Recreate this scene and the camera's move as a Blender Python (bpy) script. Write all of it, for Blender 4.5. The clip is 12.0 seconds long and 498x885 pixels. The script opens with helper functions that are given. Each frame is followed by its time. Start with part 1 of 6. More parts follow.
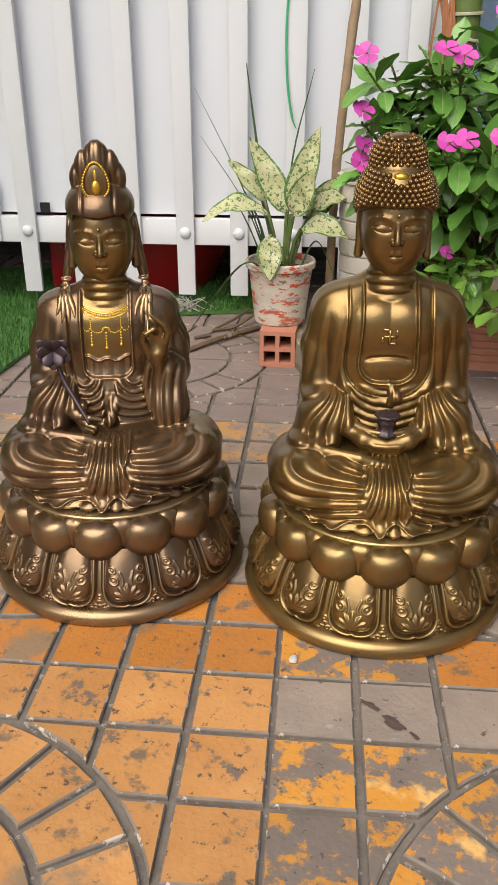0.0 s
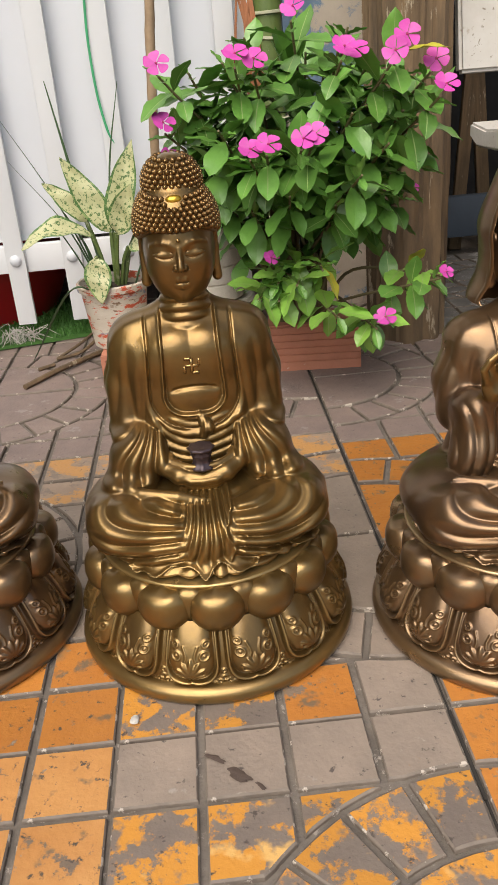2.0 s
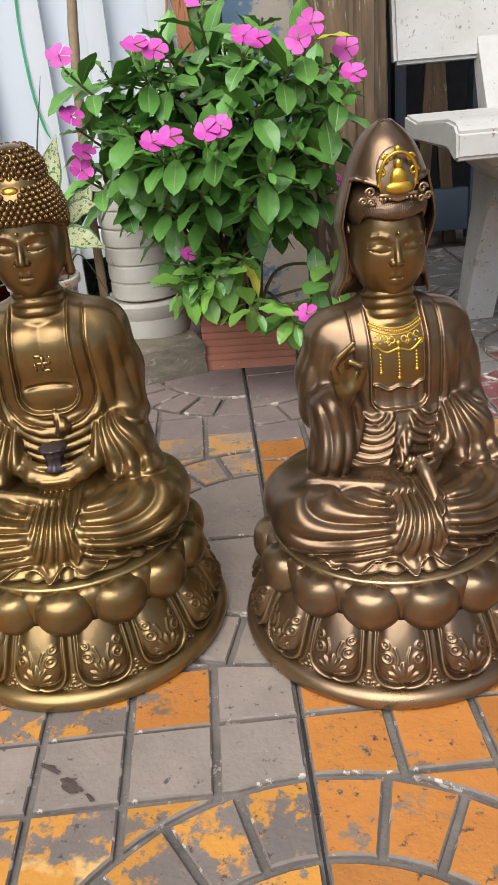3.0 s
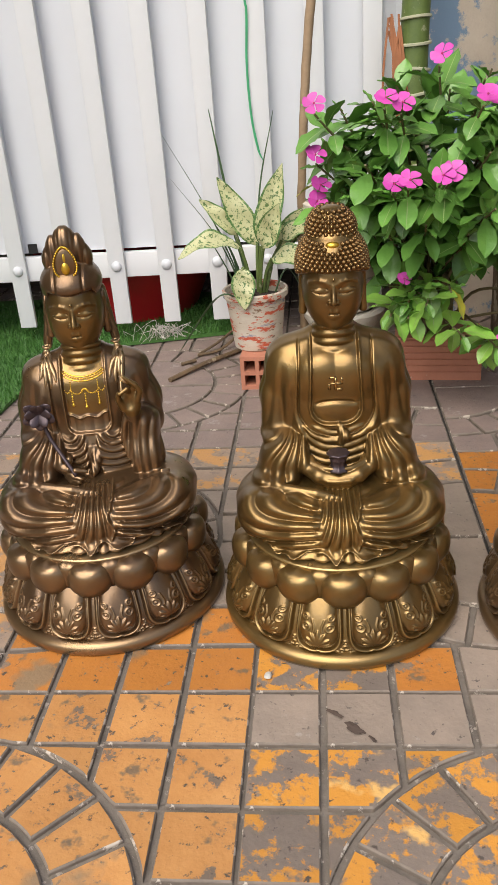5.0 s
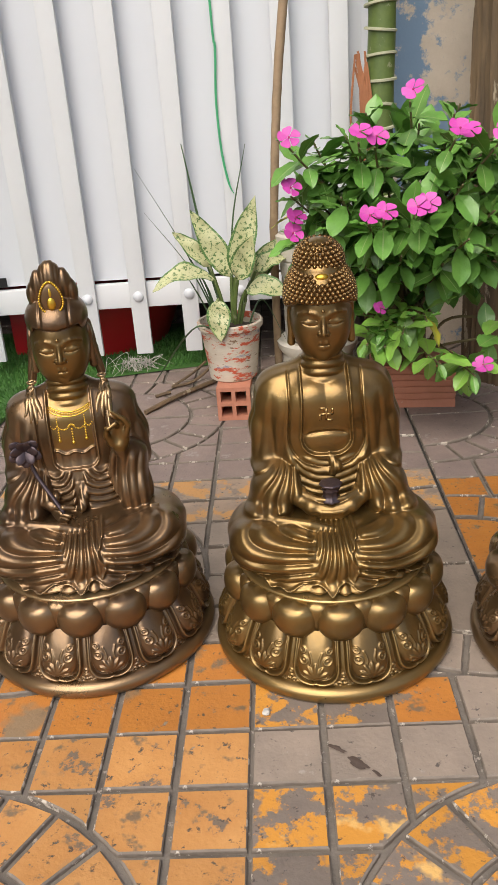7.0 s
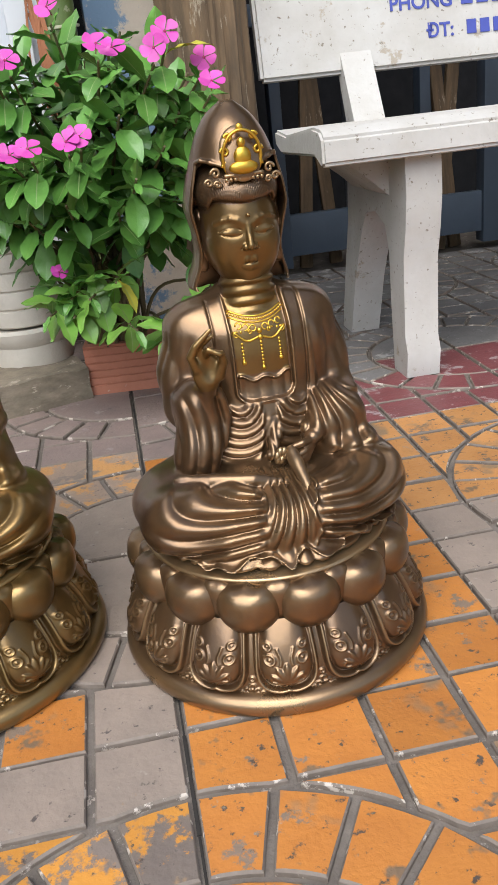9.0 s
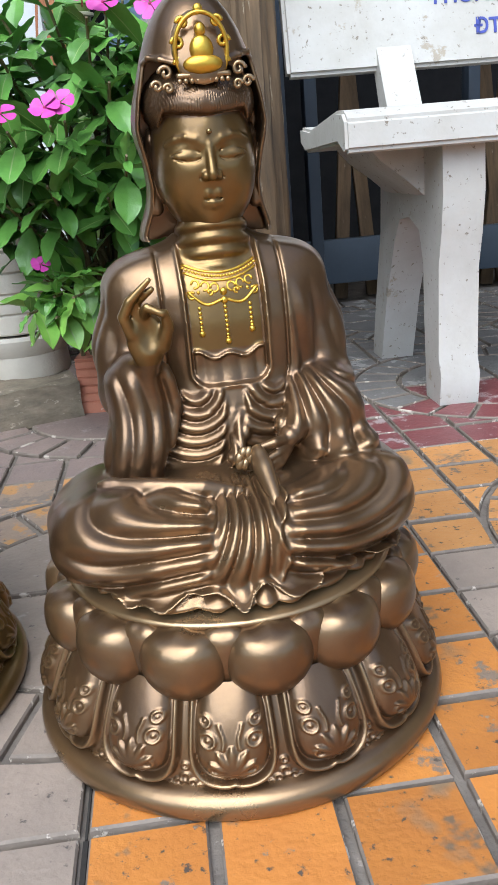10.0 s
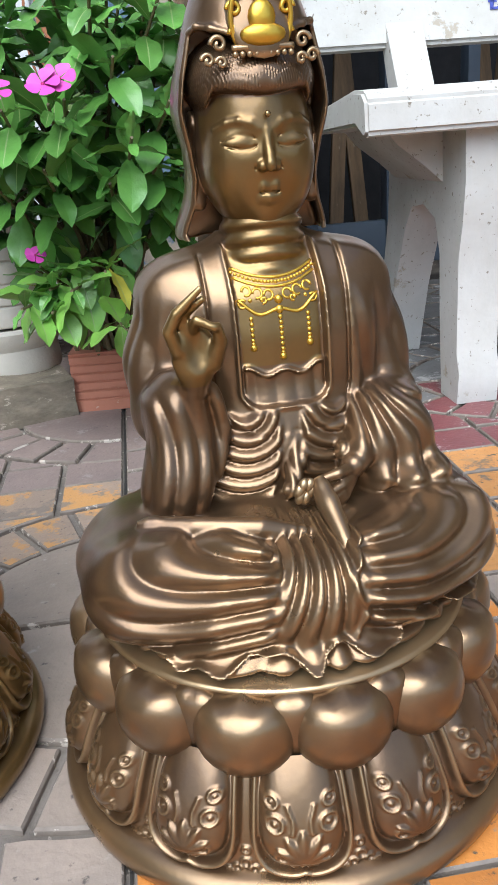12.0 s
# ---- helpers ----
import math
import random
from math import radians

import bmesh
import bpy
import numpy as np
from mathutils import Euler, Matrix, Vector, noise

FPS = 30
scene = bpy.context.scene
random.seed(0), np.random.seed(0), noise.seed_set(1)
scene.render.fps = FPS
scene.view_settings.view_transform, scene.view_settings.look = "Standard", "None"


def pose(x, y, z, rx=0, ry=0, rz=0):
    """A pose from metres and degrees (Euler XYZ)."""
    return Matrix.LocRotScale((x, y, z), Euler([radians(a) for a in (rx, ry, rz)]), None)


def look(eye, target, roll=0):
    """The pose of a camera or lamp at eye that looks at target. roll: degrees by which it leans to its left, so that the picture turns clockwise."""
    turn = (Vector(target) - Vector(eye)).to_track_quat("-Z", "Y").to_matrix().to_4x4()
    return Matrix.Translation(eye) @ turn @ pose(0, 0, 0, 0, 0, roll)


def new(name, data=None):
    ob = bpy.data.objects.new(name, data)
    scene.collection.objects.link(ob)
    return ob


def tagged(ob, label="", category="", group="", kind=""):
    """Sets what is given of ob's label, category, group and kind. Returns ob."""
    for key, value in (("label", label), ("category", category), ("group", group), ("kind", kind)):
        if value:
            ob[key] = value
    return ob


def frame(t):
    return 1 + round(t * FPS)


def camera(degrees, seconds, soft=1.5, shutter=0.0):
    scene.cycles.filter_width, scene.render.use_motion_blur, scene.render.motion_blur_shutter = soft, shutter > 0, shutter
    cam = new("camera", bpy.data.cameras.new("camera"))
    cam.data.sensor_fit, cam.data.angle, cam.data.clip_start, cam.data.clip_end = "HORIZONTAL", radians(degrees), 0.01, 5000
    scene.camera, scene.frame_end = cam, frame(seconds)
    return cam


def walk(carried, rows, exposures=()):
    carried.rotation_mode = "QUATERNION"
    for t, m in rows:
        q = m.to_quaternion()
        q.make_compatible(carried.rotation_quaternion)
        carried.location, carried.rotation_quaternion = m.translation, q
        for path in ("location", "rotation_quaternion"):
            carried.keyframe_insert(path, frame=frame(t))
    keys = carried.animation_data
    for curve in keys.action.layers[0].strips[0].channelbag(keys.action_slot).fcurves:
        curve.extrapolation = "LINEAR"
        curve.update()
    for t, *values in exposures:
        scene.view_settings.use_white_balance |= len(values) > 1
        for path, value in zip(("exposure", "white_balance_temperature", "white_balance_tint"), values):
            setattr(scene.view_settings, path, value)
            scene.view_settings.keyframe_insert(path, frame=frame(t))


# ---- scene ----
cam = camera(34.3, 12.0)
PATH = [
    (0, (0.1266, 0.1983, 0.5285), (0.0109, 1.5188, -0.0937), -0.0),
    (0.5, (0.0754, 0.2071, 0.519), (0.0073, 1.5327, -0.0988), -1.4),
    (1, (0.0841, 0.2254, 0.5168), (0.0651, 1.5503, -0.1054), -2.7),
    (1.5, (0.1449, 0.2422, 0.5248), (0.1669, 1.5649, -0.1017), -4.0),
    (2, (0.2174, 0.2561, 0.5409), (0.2715, 1.5767, -0.0886), -4.7),
    (2.5, (0.2994, 0.2605, 0.5336), (0.3608, 1.5832, -0.0915), -5.4),
    (3, (0.3645, 0.2671, 0.5205), (0.3952, 1.5884, -0.1091), -5.2),
    (3.5, (0.3543, 0.2239, 0.549), (0.2781, 1.5474, -0.0725), -5.4),
    (3.7, (0.3338, 0.1968, 0.5688), (0.2247, 1.5174, -0.0527), -5.2),
    (5.3, (0.1713, 0.1331, 0.6251), (0.0322, 1.4442, -0.011), -4.3),
    (5.5, (0.1676, 0.1302, 0.6295), (0.0373, 1.4442, -0.0015), -4.5),
    (6, (0.1595, 0.1331, 0.6346), (0.0446, 1.4551, 0.0161), -4.4),
    (6.5, (0.1464, 0.139, 0.6266), (0.049, 1.469, 0.022), -4.4),
    (6.7, (0.142, 0.1397, 0.6251), (0.0541, 1.4727, 0.0264), -4.3),
    (8.3, (0.3286, 0.2056, 0.549), (0.4253, 1.5437, -0.0373), -5.1),
    (8.5, (0.3579, 0.2232, 0.5219), (0.4838, 1.5591, -0.0637), -5.3),
    (9, (0.4077, 0.2803, 0.4656), (0.5943, 1.614, -0.1091), -6.4),
    (9.5, (0.4604, 0.352, 0.3924), (0.6258, 1.7106, -0.1281), -5.8),
    (10, (0.4824, 0.4201, 0.3579), (0.6024, 1.7984, -0.1186), -5.0),
    (10.5, (0.4787, 0.4464, 0.3367), (0.5819, 1.8329, -0.1222), -4.8),
    (11, (0.4831, 0.456, 0.3499), (0.6031, 1.8387, -0.1164), -5.1),
    (11.5, (0.4677, 0.4713, 0.3484), (0.617, 1.8438, -0.1383), -5.2),
    (12, (0.4428, 0.497, 0.366), (0.6083, 1.8585, -0.1457), -4.6),
]
EXPOSURES = [(0.0, 0.42, 6900, 10), (2.5, 0.45, 7000, 10), (3.0, 0.49, 6150, 8), (3.5, 0.58, 5850, 8), (5.3, 0.43, 6900, 10), (5.5, 0.42, 6900, 10), (8.5, 0.48, 6600, 9), (9.2, 0.58, 5900, 8), (10.2, 0.77, 5650, 5), (12.0, 0.88, 5600, 5)]
walk(cam, [(t, look(eye, target, roll)) for t, eye, target, roll in PATH], EXPOSURES)

# ---- world and light ----
world = bpy.data.worlds.new("sky")
scene.world = world
world.use_nodes = True
wt = world.node_tree
sky = wt.nodes.new("ShaderNodeTexSky")
sky.sky_type, sky.sun_disc = "NISHITA", False
sky.sun_elevation, sky.sun_rotation = radians(62), radians(200)
sky.dust_density, sky.ozone_density = 3.0, 1.0
wt.nodes["Background"].inputs["Strength"].default_value = 0.13
wt.links.new(sky.outputs[0], wt.nodes["Background"].inputs["Color"])
sun = bpy.data.lights.new("sun", "SUN")
sun.energy, sun.angle, sun.color = 2.7, radians(62), (1.0, 0.97, 0.93)
new("sun", sun).matrix_world = look((-1.4, -2.4, 4.2), (0.2, 1.0, 0.0))


# ---- materials ----
def mat(name, color, rough=0.6, metal=0.0, dark=None, scale=20.0, detail=6.0, amount=0.5, bump=0.15, fine=180.0, rand=0.0, third=None, spots=40.0, spot_cut=0.62, coat=0.0, stretch=None, specks=None):
    """Principled surface: two colours mixed by noise, a third in spots, grain relief, optional change from piece to piece."""
    m = bpy.data.materials.new(name)
    m.use_nodes = True
    nt = m.node_tree
    n, ln = nt.nodes, nt.links
    b = n["Principled BSDF"]
    tc = n.new("ShaderNodeTexCoord")
    vec = tc.outputs["Object"]
    if rand:
        oi = n.new("ShaderNodeObjectInfo")
        mul = n.new("ShaderNodeVectorMath")
        mul.operation = "MULTIPLY_ADD"
        mul.inputs[1].default_value = (1, 1, 1)
        sc = n.new("ShaderNodeVectorMath")
        sc.operation = "SCALE"
        sc.inputs[0].default_value = (7.1, 3.7, 5.3)
        ln.new(oi.outputs["Random"], sc.inputs["Scale"])
        ln.new(vec, mul.inputs[0])
        ln.new(sc.outputs[0], mul.inputs[2])
        vec = mul.outputs[0]
    if stretch:
        sv = n.new("ShaderNodeVectorMath")
        sv.operation = "MULTIPLY"
        sv.inputs[1].default_value = stretch
        ln.new(vec, sv.inputs[0])
        vec = sv.outputs[0]
    no = n.new("ShaderNodeTexNoise")
    no.inputs["Scale"].default_value, no.inputs["Detail"].default_value, no.inputs["Roughness"].default_value = scale, detail, 0.65
    ln.new(vec, no.inputs["Vector"])
    ramp = n.new("ShaderNodeMapRange")
    ramp.inputs[1].default_value, ramp.inputs[2].default_value = 0.5 - 0.22, 0.5 + 0.22
    ln.new(no.outputs["Fac"], ramp.inputs[0])
    mix = n.new("ShaderNodeMix")
    mix.data_type = "RGBA"
    mix.inputs[6].default_value = (*color, 1)
    d = dark or tuple(c * 0.6 for c in color)
    mix.inputs[7].default_value = (*[c + (e - c) * min(1, amount * 1.6) for c, e in zip(color, d)], 1)
    ln.new(ramp.outputs[0], mix.inputs[0])
    out = mix.outputs[2]
    if third:
        sp = n.new("ShaderNodeTexNoise")
        sp.inputs["Scale"].default_value, sp.inputs["Detail"].default_value, sp.inputs["Roughness"].default_value = spots, 8, 0.7
        ln.new(vec, sp.inputs["Vector"])
        cut = n.new("ShaderNodeMapRange")
        cut.inputs[1].default_value, cut.inputs[2].default_value = spot_cut - 0.015, spot_cut + 0.02
        ln.new(sp.outputs["Fac"], cut.inputs[0])
        mx = n.new("ShaderNodeMix")
        mx.data_type = "RGBA"
        mx.inputs[7].default_value = (*third, 1)
        ln.new(cut.outputs[0], mx.inputs[0])
        ln.new(out, mx.inputs[6])
        out = mx.outputs[2]
    if specks:
        for scale2, cut2, col2 in specks:
            sp = n.new("ShaderNodeTexNoise")
            sp.inputs["Scale"].default_value, sp.inputs["Detail"].default_value, sp.inputs["Roughness"].default_value = scale2, 4, 0.6
            ln.new(vec, sp.inputs["Vector"])
            cut = n.new("ShaderNodeMapRange")
            cut.inputs[1].default_value, cut.inputs[2].default_value = cut2 - 0.02, cut2 + 0.05
            ln.new(sp.outputs["Fac"], cut.inputs[0])
            mx = n.new("ShaderNodeMix")
            mx.data_type = "RGBA"
            mx.inputs[7].default_value = (*col2, 1)
            ln.new(cut.outputs[0], mx.inputs[0])
            ln.new(out, mx.inputs[6])
            out = mx.outputs[2]
    if rand:
        hsv = n.new("ShaderNodeHueSaturation")
        val = n.new("ShaderNodeMapRange")
        val.inputs[3].default_value, val.inputs[4].default_value = 1 - rand, 1 + rand
        ln.new(oi.outputs["Random"], val.inputs[0])
        ln.new(val.outputs[0], hsv.inputs["Value"])
        ln.new(out, hsv.inputs["Color"])
        out = hsv.outputs[0]
    ln.new(out, b.inputs["Base Color"])
    rr = n.new("ShaderNodeMapRange")
    rr.inputs[3].default_value, rr.inputs[4].default_value = max(0.03, rough - 0.1), min(1, rough + 0.12)
    ln.new(no.outputs["Fac"], rr.inputs[0])
    ln.new(rr.outputs[0], b.inputs["Roughness"])
    b.inputs["Metallic"].default_value = metal
    b.inputs["Coat Weight"].default_value = coat
    b.inputs["Coat Roughness"].default_value = 0.12
    if bump:
        gr = n.new("ShaderNodeTexNoise")
        gr.inputs["Scale"].default_value, gr.inputs["Detail"].default_value = fine, 5
        ln.new(vec, gr.inputs["Vector"])
        bp = n.new("ShaderNodeBump")
        bp.inputs["Strength"].default_value, bp.inputs["Distance"].default_value = bump, 0.002
        ln.new(gr.outputs["Fac"], bp.inputs["Height"])
        ln.new(bp.outputs[0], b.inputs["Normal"])
    return m


DIRT = [(110, 0.63, (0.07, 0.055, 0.045)), (55, 0.69, (0.3, 0.25, 0.2)), (9, 0.62, (0.24, 0.16, 0.09)), (28, 0.63, (0.17, 0.115, 0.07))]
ORANGE = mat("paving_paint_orange", (0.51, 0.205, 0.042), 0.45, dark=(0.36, 0.13, 0.028), scale=11, third=(0.2, 0.15, 0.11), spots=21, spot_cut=0.615, rand=0.13, bump=0.5, specks=DIRT)
PEACH = mat("paving_paint_faded_orange", (0.53, 0.265, 0.09), 0.55, dark=(0.38, 0.16, 0.04), scale=13, third=(0.16, 0.12, 0.09), spots=26, spot_cut=0.61, rand=0.14, bump=0.5, specks=DIRT)
WORN = mat("paving_orange_worn_to_grey", (0.2, 0.16, 0.13), 0.6, dark=(0.13, 0.105, 0.09), scale=20, third=(0.52, 0.23, 0.035), spots=17, spot_cut=0.495, rand=0.12, bump=0.5, specks=[(30, 0.6, (0.17, 0.135, 0.11)), (110, 0.64, (0.07, 0.055, 0.045)), (18, 0.64, (0.6, 0.36, 0.12))])
GREY = mat("paving_grey_brown", (0.305, 0.24, 0.19), 0.6, dark=(0.17, 0.14, 0.115), scale=13, third=(0.28, 0.185, 0.1), spots=16, spot_cut=0.66, rand=0.1, bump=0.5, specks=[(110, 0.66, (0.08, 0.065, 0.055)), (60, 0.68, (0.31, 0.27, 0.23))])
TAN = mat("paving_tan_faded", (0.32, 0.235, 0.17), 0.6, dark=(0.2, 0.15, 0.12), scale=16, third=(0.44, 0.23, 0.08), spots=13, spot_cut=0.52, rand=0.12, bump=0.5, specks=[(34, 0.58, (0.19, 0.15, 0.12)), (110, 0.65, (0.08, 0.065, 0.055))])
PURPLE = mat("paving_mauve_grey", (0.28, 0.21, 0.18), 0.6, dark=(0.17, 0.13, 0.12), scale=13, third=(0.3, 0.255, 0.23), spots=24, spot_cut=0.63, rand=0.1, bump=0.5, specks=[(110, 0.66, (0.09, 0.07, 0.065))])
RED = mat("paving_paint_red", (0.2, 0.06, 0.06), 0.45, dark=(0.15, 0.055, 0.055), scale=16, third=(0.34, 0.27, 0.26), spots=20, spot_cut=0.585, rand=0.12, bump=0.5, specks=[(110, 0.66, (0.08, 0.05, 0.05)), (46, 0.66, (0.4, 0.36, 0.35))])
SLATE = mat("paving_weathered_grey", (0.19, 0.18, 0.17), 0.5, dark=(0.11, 0.105, 0.1), scale=14, third=(0.36, 0.345, 0.33), spots=26, spot_cut=0.585, rand=0.12, bump=0.5, specks=[(110, 0.65, (0.07, 0.065, 0.06))])
EDGE = mat("bare_cement_edge", (0.25, 0.205, 0.165), 0.8, dark=(0.1, 0.08, 0.065), scale=26, third=(0.5, 0.44, 0.37), spots=45, spot_cut=0.58, bump=0.5)
GROUT = mat("cement_joint", (0.21, 0.18, 0.15), 0.85, dark=(0.07, 0.058, 0.048), scale=18, third=(0.32, 0.28, 0.24), spots=60, spot_cut=0.62, bump=0.6, fine=300)
WHITE = mat("white_painted_steel", (0.71, 0.72, 0.73), 0.45, dark=(0.6, 0.61, 0.62), scale=3, amount=0.3, bump=0.05, fine=60, third=(0.6, 0.57, 0.52), spots=9, spot_cut=0.74)
SHEET = mat("white_corrugated_sheet", (0.65, 0.67, 0.7), 0.4, dark=(0.58, 0.6, 0.63), scale=2.5, amount=0.3, bump=0.05, fine=40)
CONCRETE = mat("whitewashed_concrete", (0.53, 0.515, 0.48), 0.75, dark=(0.4, 0.37, 0.32), scale=9, amount=0.5, bump=0.5, fine=90, third=(0.36, 0.31, 0.24), spots=11, spot_cut=0.635, specks=[(120, 0.65, (0.2, 0.17, 0.13)), (30, 0.69, (0.3, 0.25, 0.18))])
STONE = mat("rough_grey_stone", (0.3, 0.25, 0.18), 0.85, dark=(0.12, 0.1, 0.07), scale=22, amount=0.62, bump=1.0, fine=110, third=(0.42, 0.36, 0.28), spots=30, spot_cut=0.62, stretch=(1, 1, 2.2))
TERRA = mat("terracotta", (0.48, 0.2, 0.125), 0.8, dark=(0.38, 0.15, 0.09), scale=25, bump=0.3, third=(0.5, 0.33, 0.25), spots=50, spot_cut=0.66)
BARK = mat("weathered_timber", (0.21, 0.135, 0.07), 0.9, dark=(0.06, 0.045, 0.03), scale=30, amount=0.62, bump=1.0, fine=90, third=(0.33, 0.27, 0.19), spots=36, spot_cut=0.62, stretch=(1, 1, 0.18))
STICK = mat("dry_bamboo", (0.36, 0.25, 0.15), 0.7, dark=(0.22, 0.15, 0.09), scale=40, bump=0.5)
PALM = mat("green_palm_stem", (0.13, 0.18, 0.045), 0.5, dark=(0.06, 0.1, 0.025), scale=30, bump=0.3, third=(0.26, 0.28, 0.16), spots=40, spot_cut=0.62)
RINGS = mat("leaf_scar_ring", (0.5, 0.5, 0.34), 0.7, bump=0.2)
STEEL = mat("blue_grey_painted_steel", (0.055, 0.075, 0.105), 0.5, dark=(0.04, 0.055, 0.075), scale=8, bump=0.1)
DARK = mat("painted_interior_dark", (0.02, 0.02, 0.022), 0.9, bump=0.1)
REDP = mat("red_plastic", (0.5, 0.012, 0.02), 0.35, dark=(0.35, 0.01, 0.015), scale=5, bump=0.0)
TURF = mat("artificial_turf", (0.06, 0.17, 0.03), 0.6, dark=(0.035, 0.11, 0.018), scale=60, bump=0.0)
POT = mat("chipped_painted_pot", (0.62, 0.57, 0.48), 0.6, dark=(0.42, 0.33, 0.24), scale=14, bump=0.3, third=(0.5, 0.09, 0.04), spots=26, spot_cut=0.555, stretch=(1, 1, 2.6), specks=[(60, 0.62, (0.2, 0.12, 0.07)), (22, 0.63, (0.2, 0.22, 0.3))])
SOIL = mat("dark_soil", (0.05, 0.035, 0.025), 0.95, bump=1.0, fine=80)
CREAM = mat("peeling_plaster", (0.58, 0.5, 0.4), 0.85, dark=(0.4, 0.33, 0.26), scale=9, bump=0.5, third=(0.16, 0.24, 0.34), spots=5, spot_cut=0.5)
PLANTER = mat("stained_white_planter", (0.62, 0.58, 0.5), 0.75, dark=(0.46, 0.42, 0.35), scale=10, bump=0.4, third=(0.28, 0.24, 0.18), spots=13, spot_cut=0.64)
RIBBON = mat("green_plastic_ribbon", (0.05, 0.4, 0.17), 0.4, bump=0.0)


# ---- mesh helpers ----
def part(name, bm, material, parent=None, label="", smooth=True):
    me = bpy.data.meshes.new(name)
    bm.normal_update()
    bm.to_mesh(me)
    bm.free()
    for mt in (material if isinstance(material, (list, tuple)) else [material]):
        me.materials.append(mt)
    if smooth:
        me.shade_smooth()
        me.set_sharp_from_angle(angle=radians(38))
    ob = new(name, me)
    if parent:
        ob.parent = parent
    if label:
        ob["label"] = label
    return ob


def raw(name, verts, faces, material, parent=None, label=""):
    me = bpy.data.meshes.new(name)
    me.from_pydata(verts, [], faces)
    for mt in (material if isinstance(material, (list, tuple)) else [material]):
        me.materials.append(mt)
    ob = new(name, me)
    if parent:
        ob.parent = parent
    if label:
        ob["label"] = label
    return ob


def box(bm, lo, hi, bevel=0.0, m=None, wob=0.0):
    r = bmesh.ops.create_cube(bm, size=1)
    vs = r["verts"]
    for v in vs:
        v.co = Vector([lo[k] + (v.co[k] + 0.5) * (hi[k] - lo[k]) for k in range(3)])
        if wob:
            v.co += Vector([random.uniform(-wob, wob) for _ in range(3)])
    if m:
        bmesh.ops.transform(bm, matrix=m, verts=vs)
    if bevel:
        es = list({e for v in vs for e in v.link_edges})
        bmesh.ops.bevel(bm, geom=es, offset=bevel, segments=2, affect="EDGES", profile=0.6)


def lathe(bm, prof, n=32, at=(0, 0, 0), squash=1.0, caps=True):
    rings = []
    for r, z in prof:
        rings.append([bm.verts.new((at[0] + r * math.cos(2 * math.pi * k / n), at[1] + squash * r * math.sin(2 * math.pi * k / n), at[2] + z)) for k in range(n)])
    for a, b in zip(rings, rings[1:]):
        for k in range(n):
            bm.faces.new((a[k], a[(k + 1) % n], b[(k + 1) % n], b[k]))
    if caps:
        bm.faces.new(rings[0][::-1])
        bm.faces.new(rings[-1])


def tube(bm, pts, radii, n=8, flat=1.0, up=(0, 0, 1)):
    pts = [Vector(p) for p in pts]
    if not isinstance(radii, (list, tuple)):
        radii = [radii] * len(pts)
    rings = []
    for k, p in enumerate(pts):
        d = (pts[min(k + 1, len(pts) - 1)] - pts[max(k - 1, 0)]).normalized()
        u = Vector(up)
        if abs(d.dot(u)) > 0.95:
            u = Vector((0, 1, 0))
        a = d.cross(u).normalized()
        b = a.cross(d).normalized()
        rings.append([bm.verts.new(p + radii[k] * (a * math.cos(2 * math.pi * j / n) + b * flat * math.sin(2 * math.pi * j / n))) for j in range(n)])
    for a, b in zip(rings, rings[1:]):
        for j in range(n):
            bm.faces.new((a[j], a[(j + 1) % n], b[(j + 1) % n], b[j]))
    bm.faces.new(rings[0][::-1])
    bm.faces.new(rings[-1])


def bezier(p, n=12):
    """Points along a smooth line through p (Catmull-Rom)."""
    p = [Vector(q) for q in p]
    q = [p[0] * 2 - p[1]] + p + [p[-1] * 2 - p[-2]]
    out = []
    for k in range(1, len(q) - 2):
        for s in range(n):
            t = s / n
            a, b, c, d = q[k - 1:k + 3]
            out.append(0.5 * ((2 * b) + (c - a) * t + (2 * a - 5 * b + 4 * c - d) * t * t + (3 * b - a - 3 * c + d) * t ** 3))
    return out + [p[-1]]


def empty(name, at=(0, 0, 0), rz=0.0, **tags):
    ob = new(name)
    ob.matrix_world = pose(*at, 0, 0, rz)
    return tagged(ob, **tags)


# ---- ground ----
bm = bmesh.new()
box(bm, (-80, -80, -0.4), (80, 80, -0.006))
tagged(part("ground", bm, GROUT), "grey cement bed under the paving, with open joints", "ground", kind="structure")

# ---- fence ----
FY = 2.03
fence = empty("fence", (0, FY, 0), 0.0, label="white steel fence of corrugated sheet and bolted pickets", category="fence", kind="structure")
for k in range(9):
    bm = bmesh.new()
    x0, x1 = -0.654 + 0.12 * k, min(-0.534 + 0.12 * k, 0.372)
    if x1 - x0 < 0.03:
        continue
    slope = 0.016
    for a, b, ya, yb in ((x0, x0 + slope, -0.002, 0.01), (x0 + slope, x1 - slope, 0.01, 0.01), (x1 - slope, x1, 0.01, -0.002)):
        vs = [bm.verts.new(p) for p in ((a, ya, 0.222), (b, yb, 0.222), (b, yb, 1.7), (a, ya, 1.7), (a, ya + 0.004, 0.222), (b, yb + 0.004, 0.222), (b, yb + 0.004, 1.7), (a, ya + 0.004, 1.7))]
        for f in ((0, 1, 2, 3), (7, 6, 5, 4), (0, 4, 5, 1), (3, 2, 6, 7)):
            bm.faces.new([vs[q] for q in f])
    bmesh.ops.remove_doubles(bm, verts=bm.verts[:], dist=1e-5)
    part("sheet_panel", bm, SHEET, fence, smooth=False)
bm = bmesh.new()
box(bm, (-0.66, -0.012, 0.158), (0.372, 0.012, 0.216), 0.003)
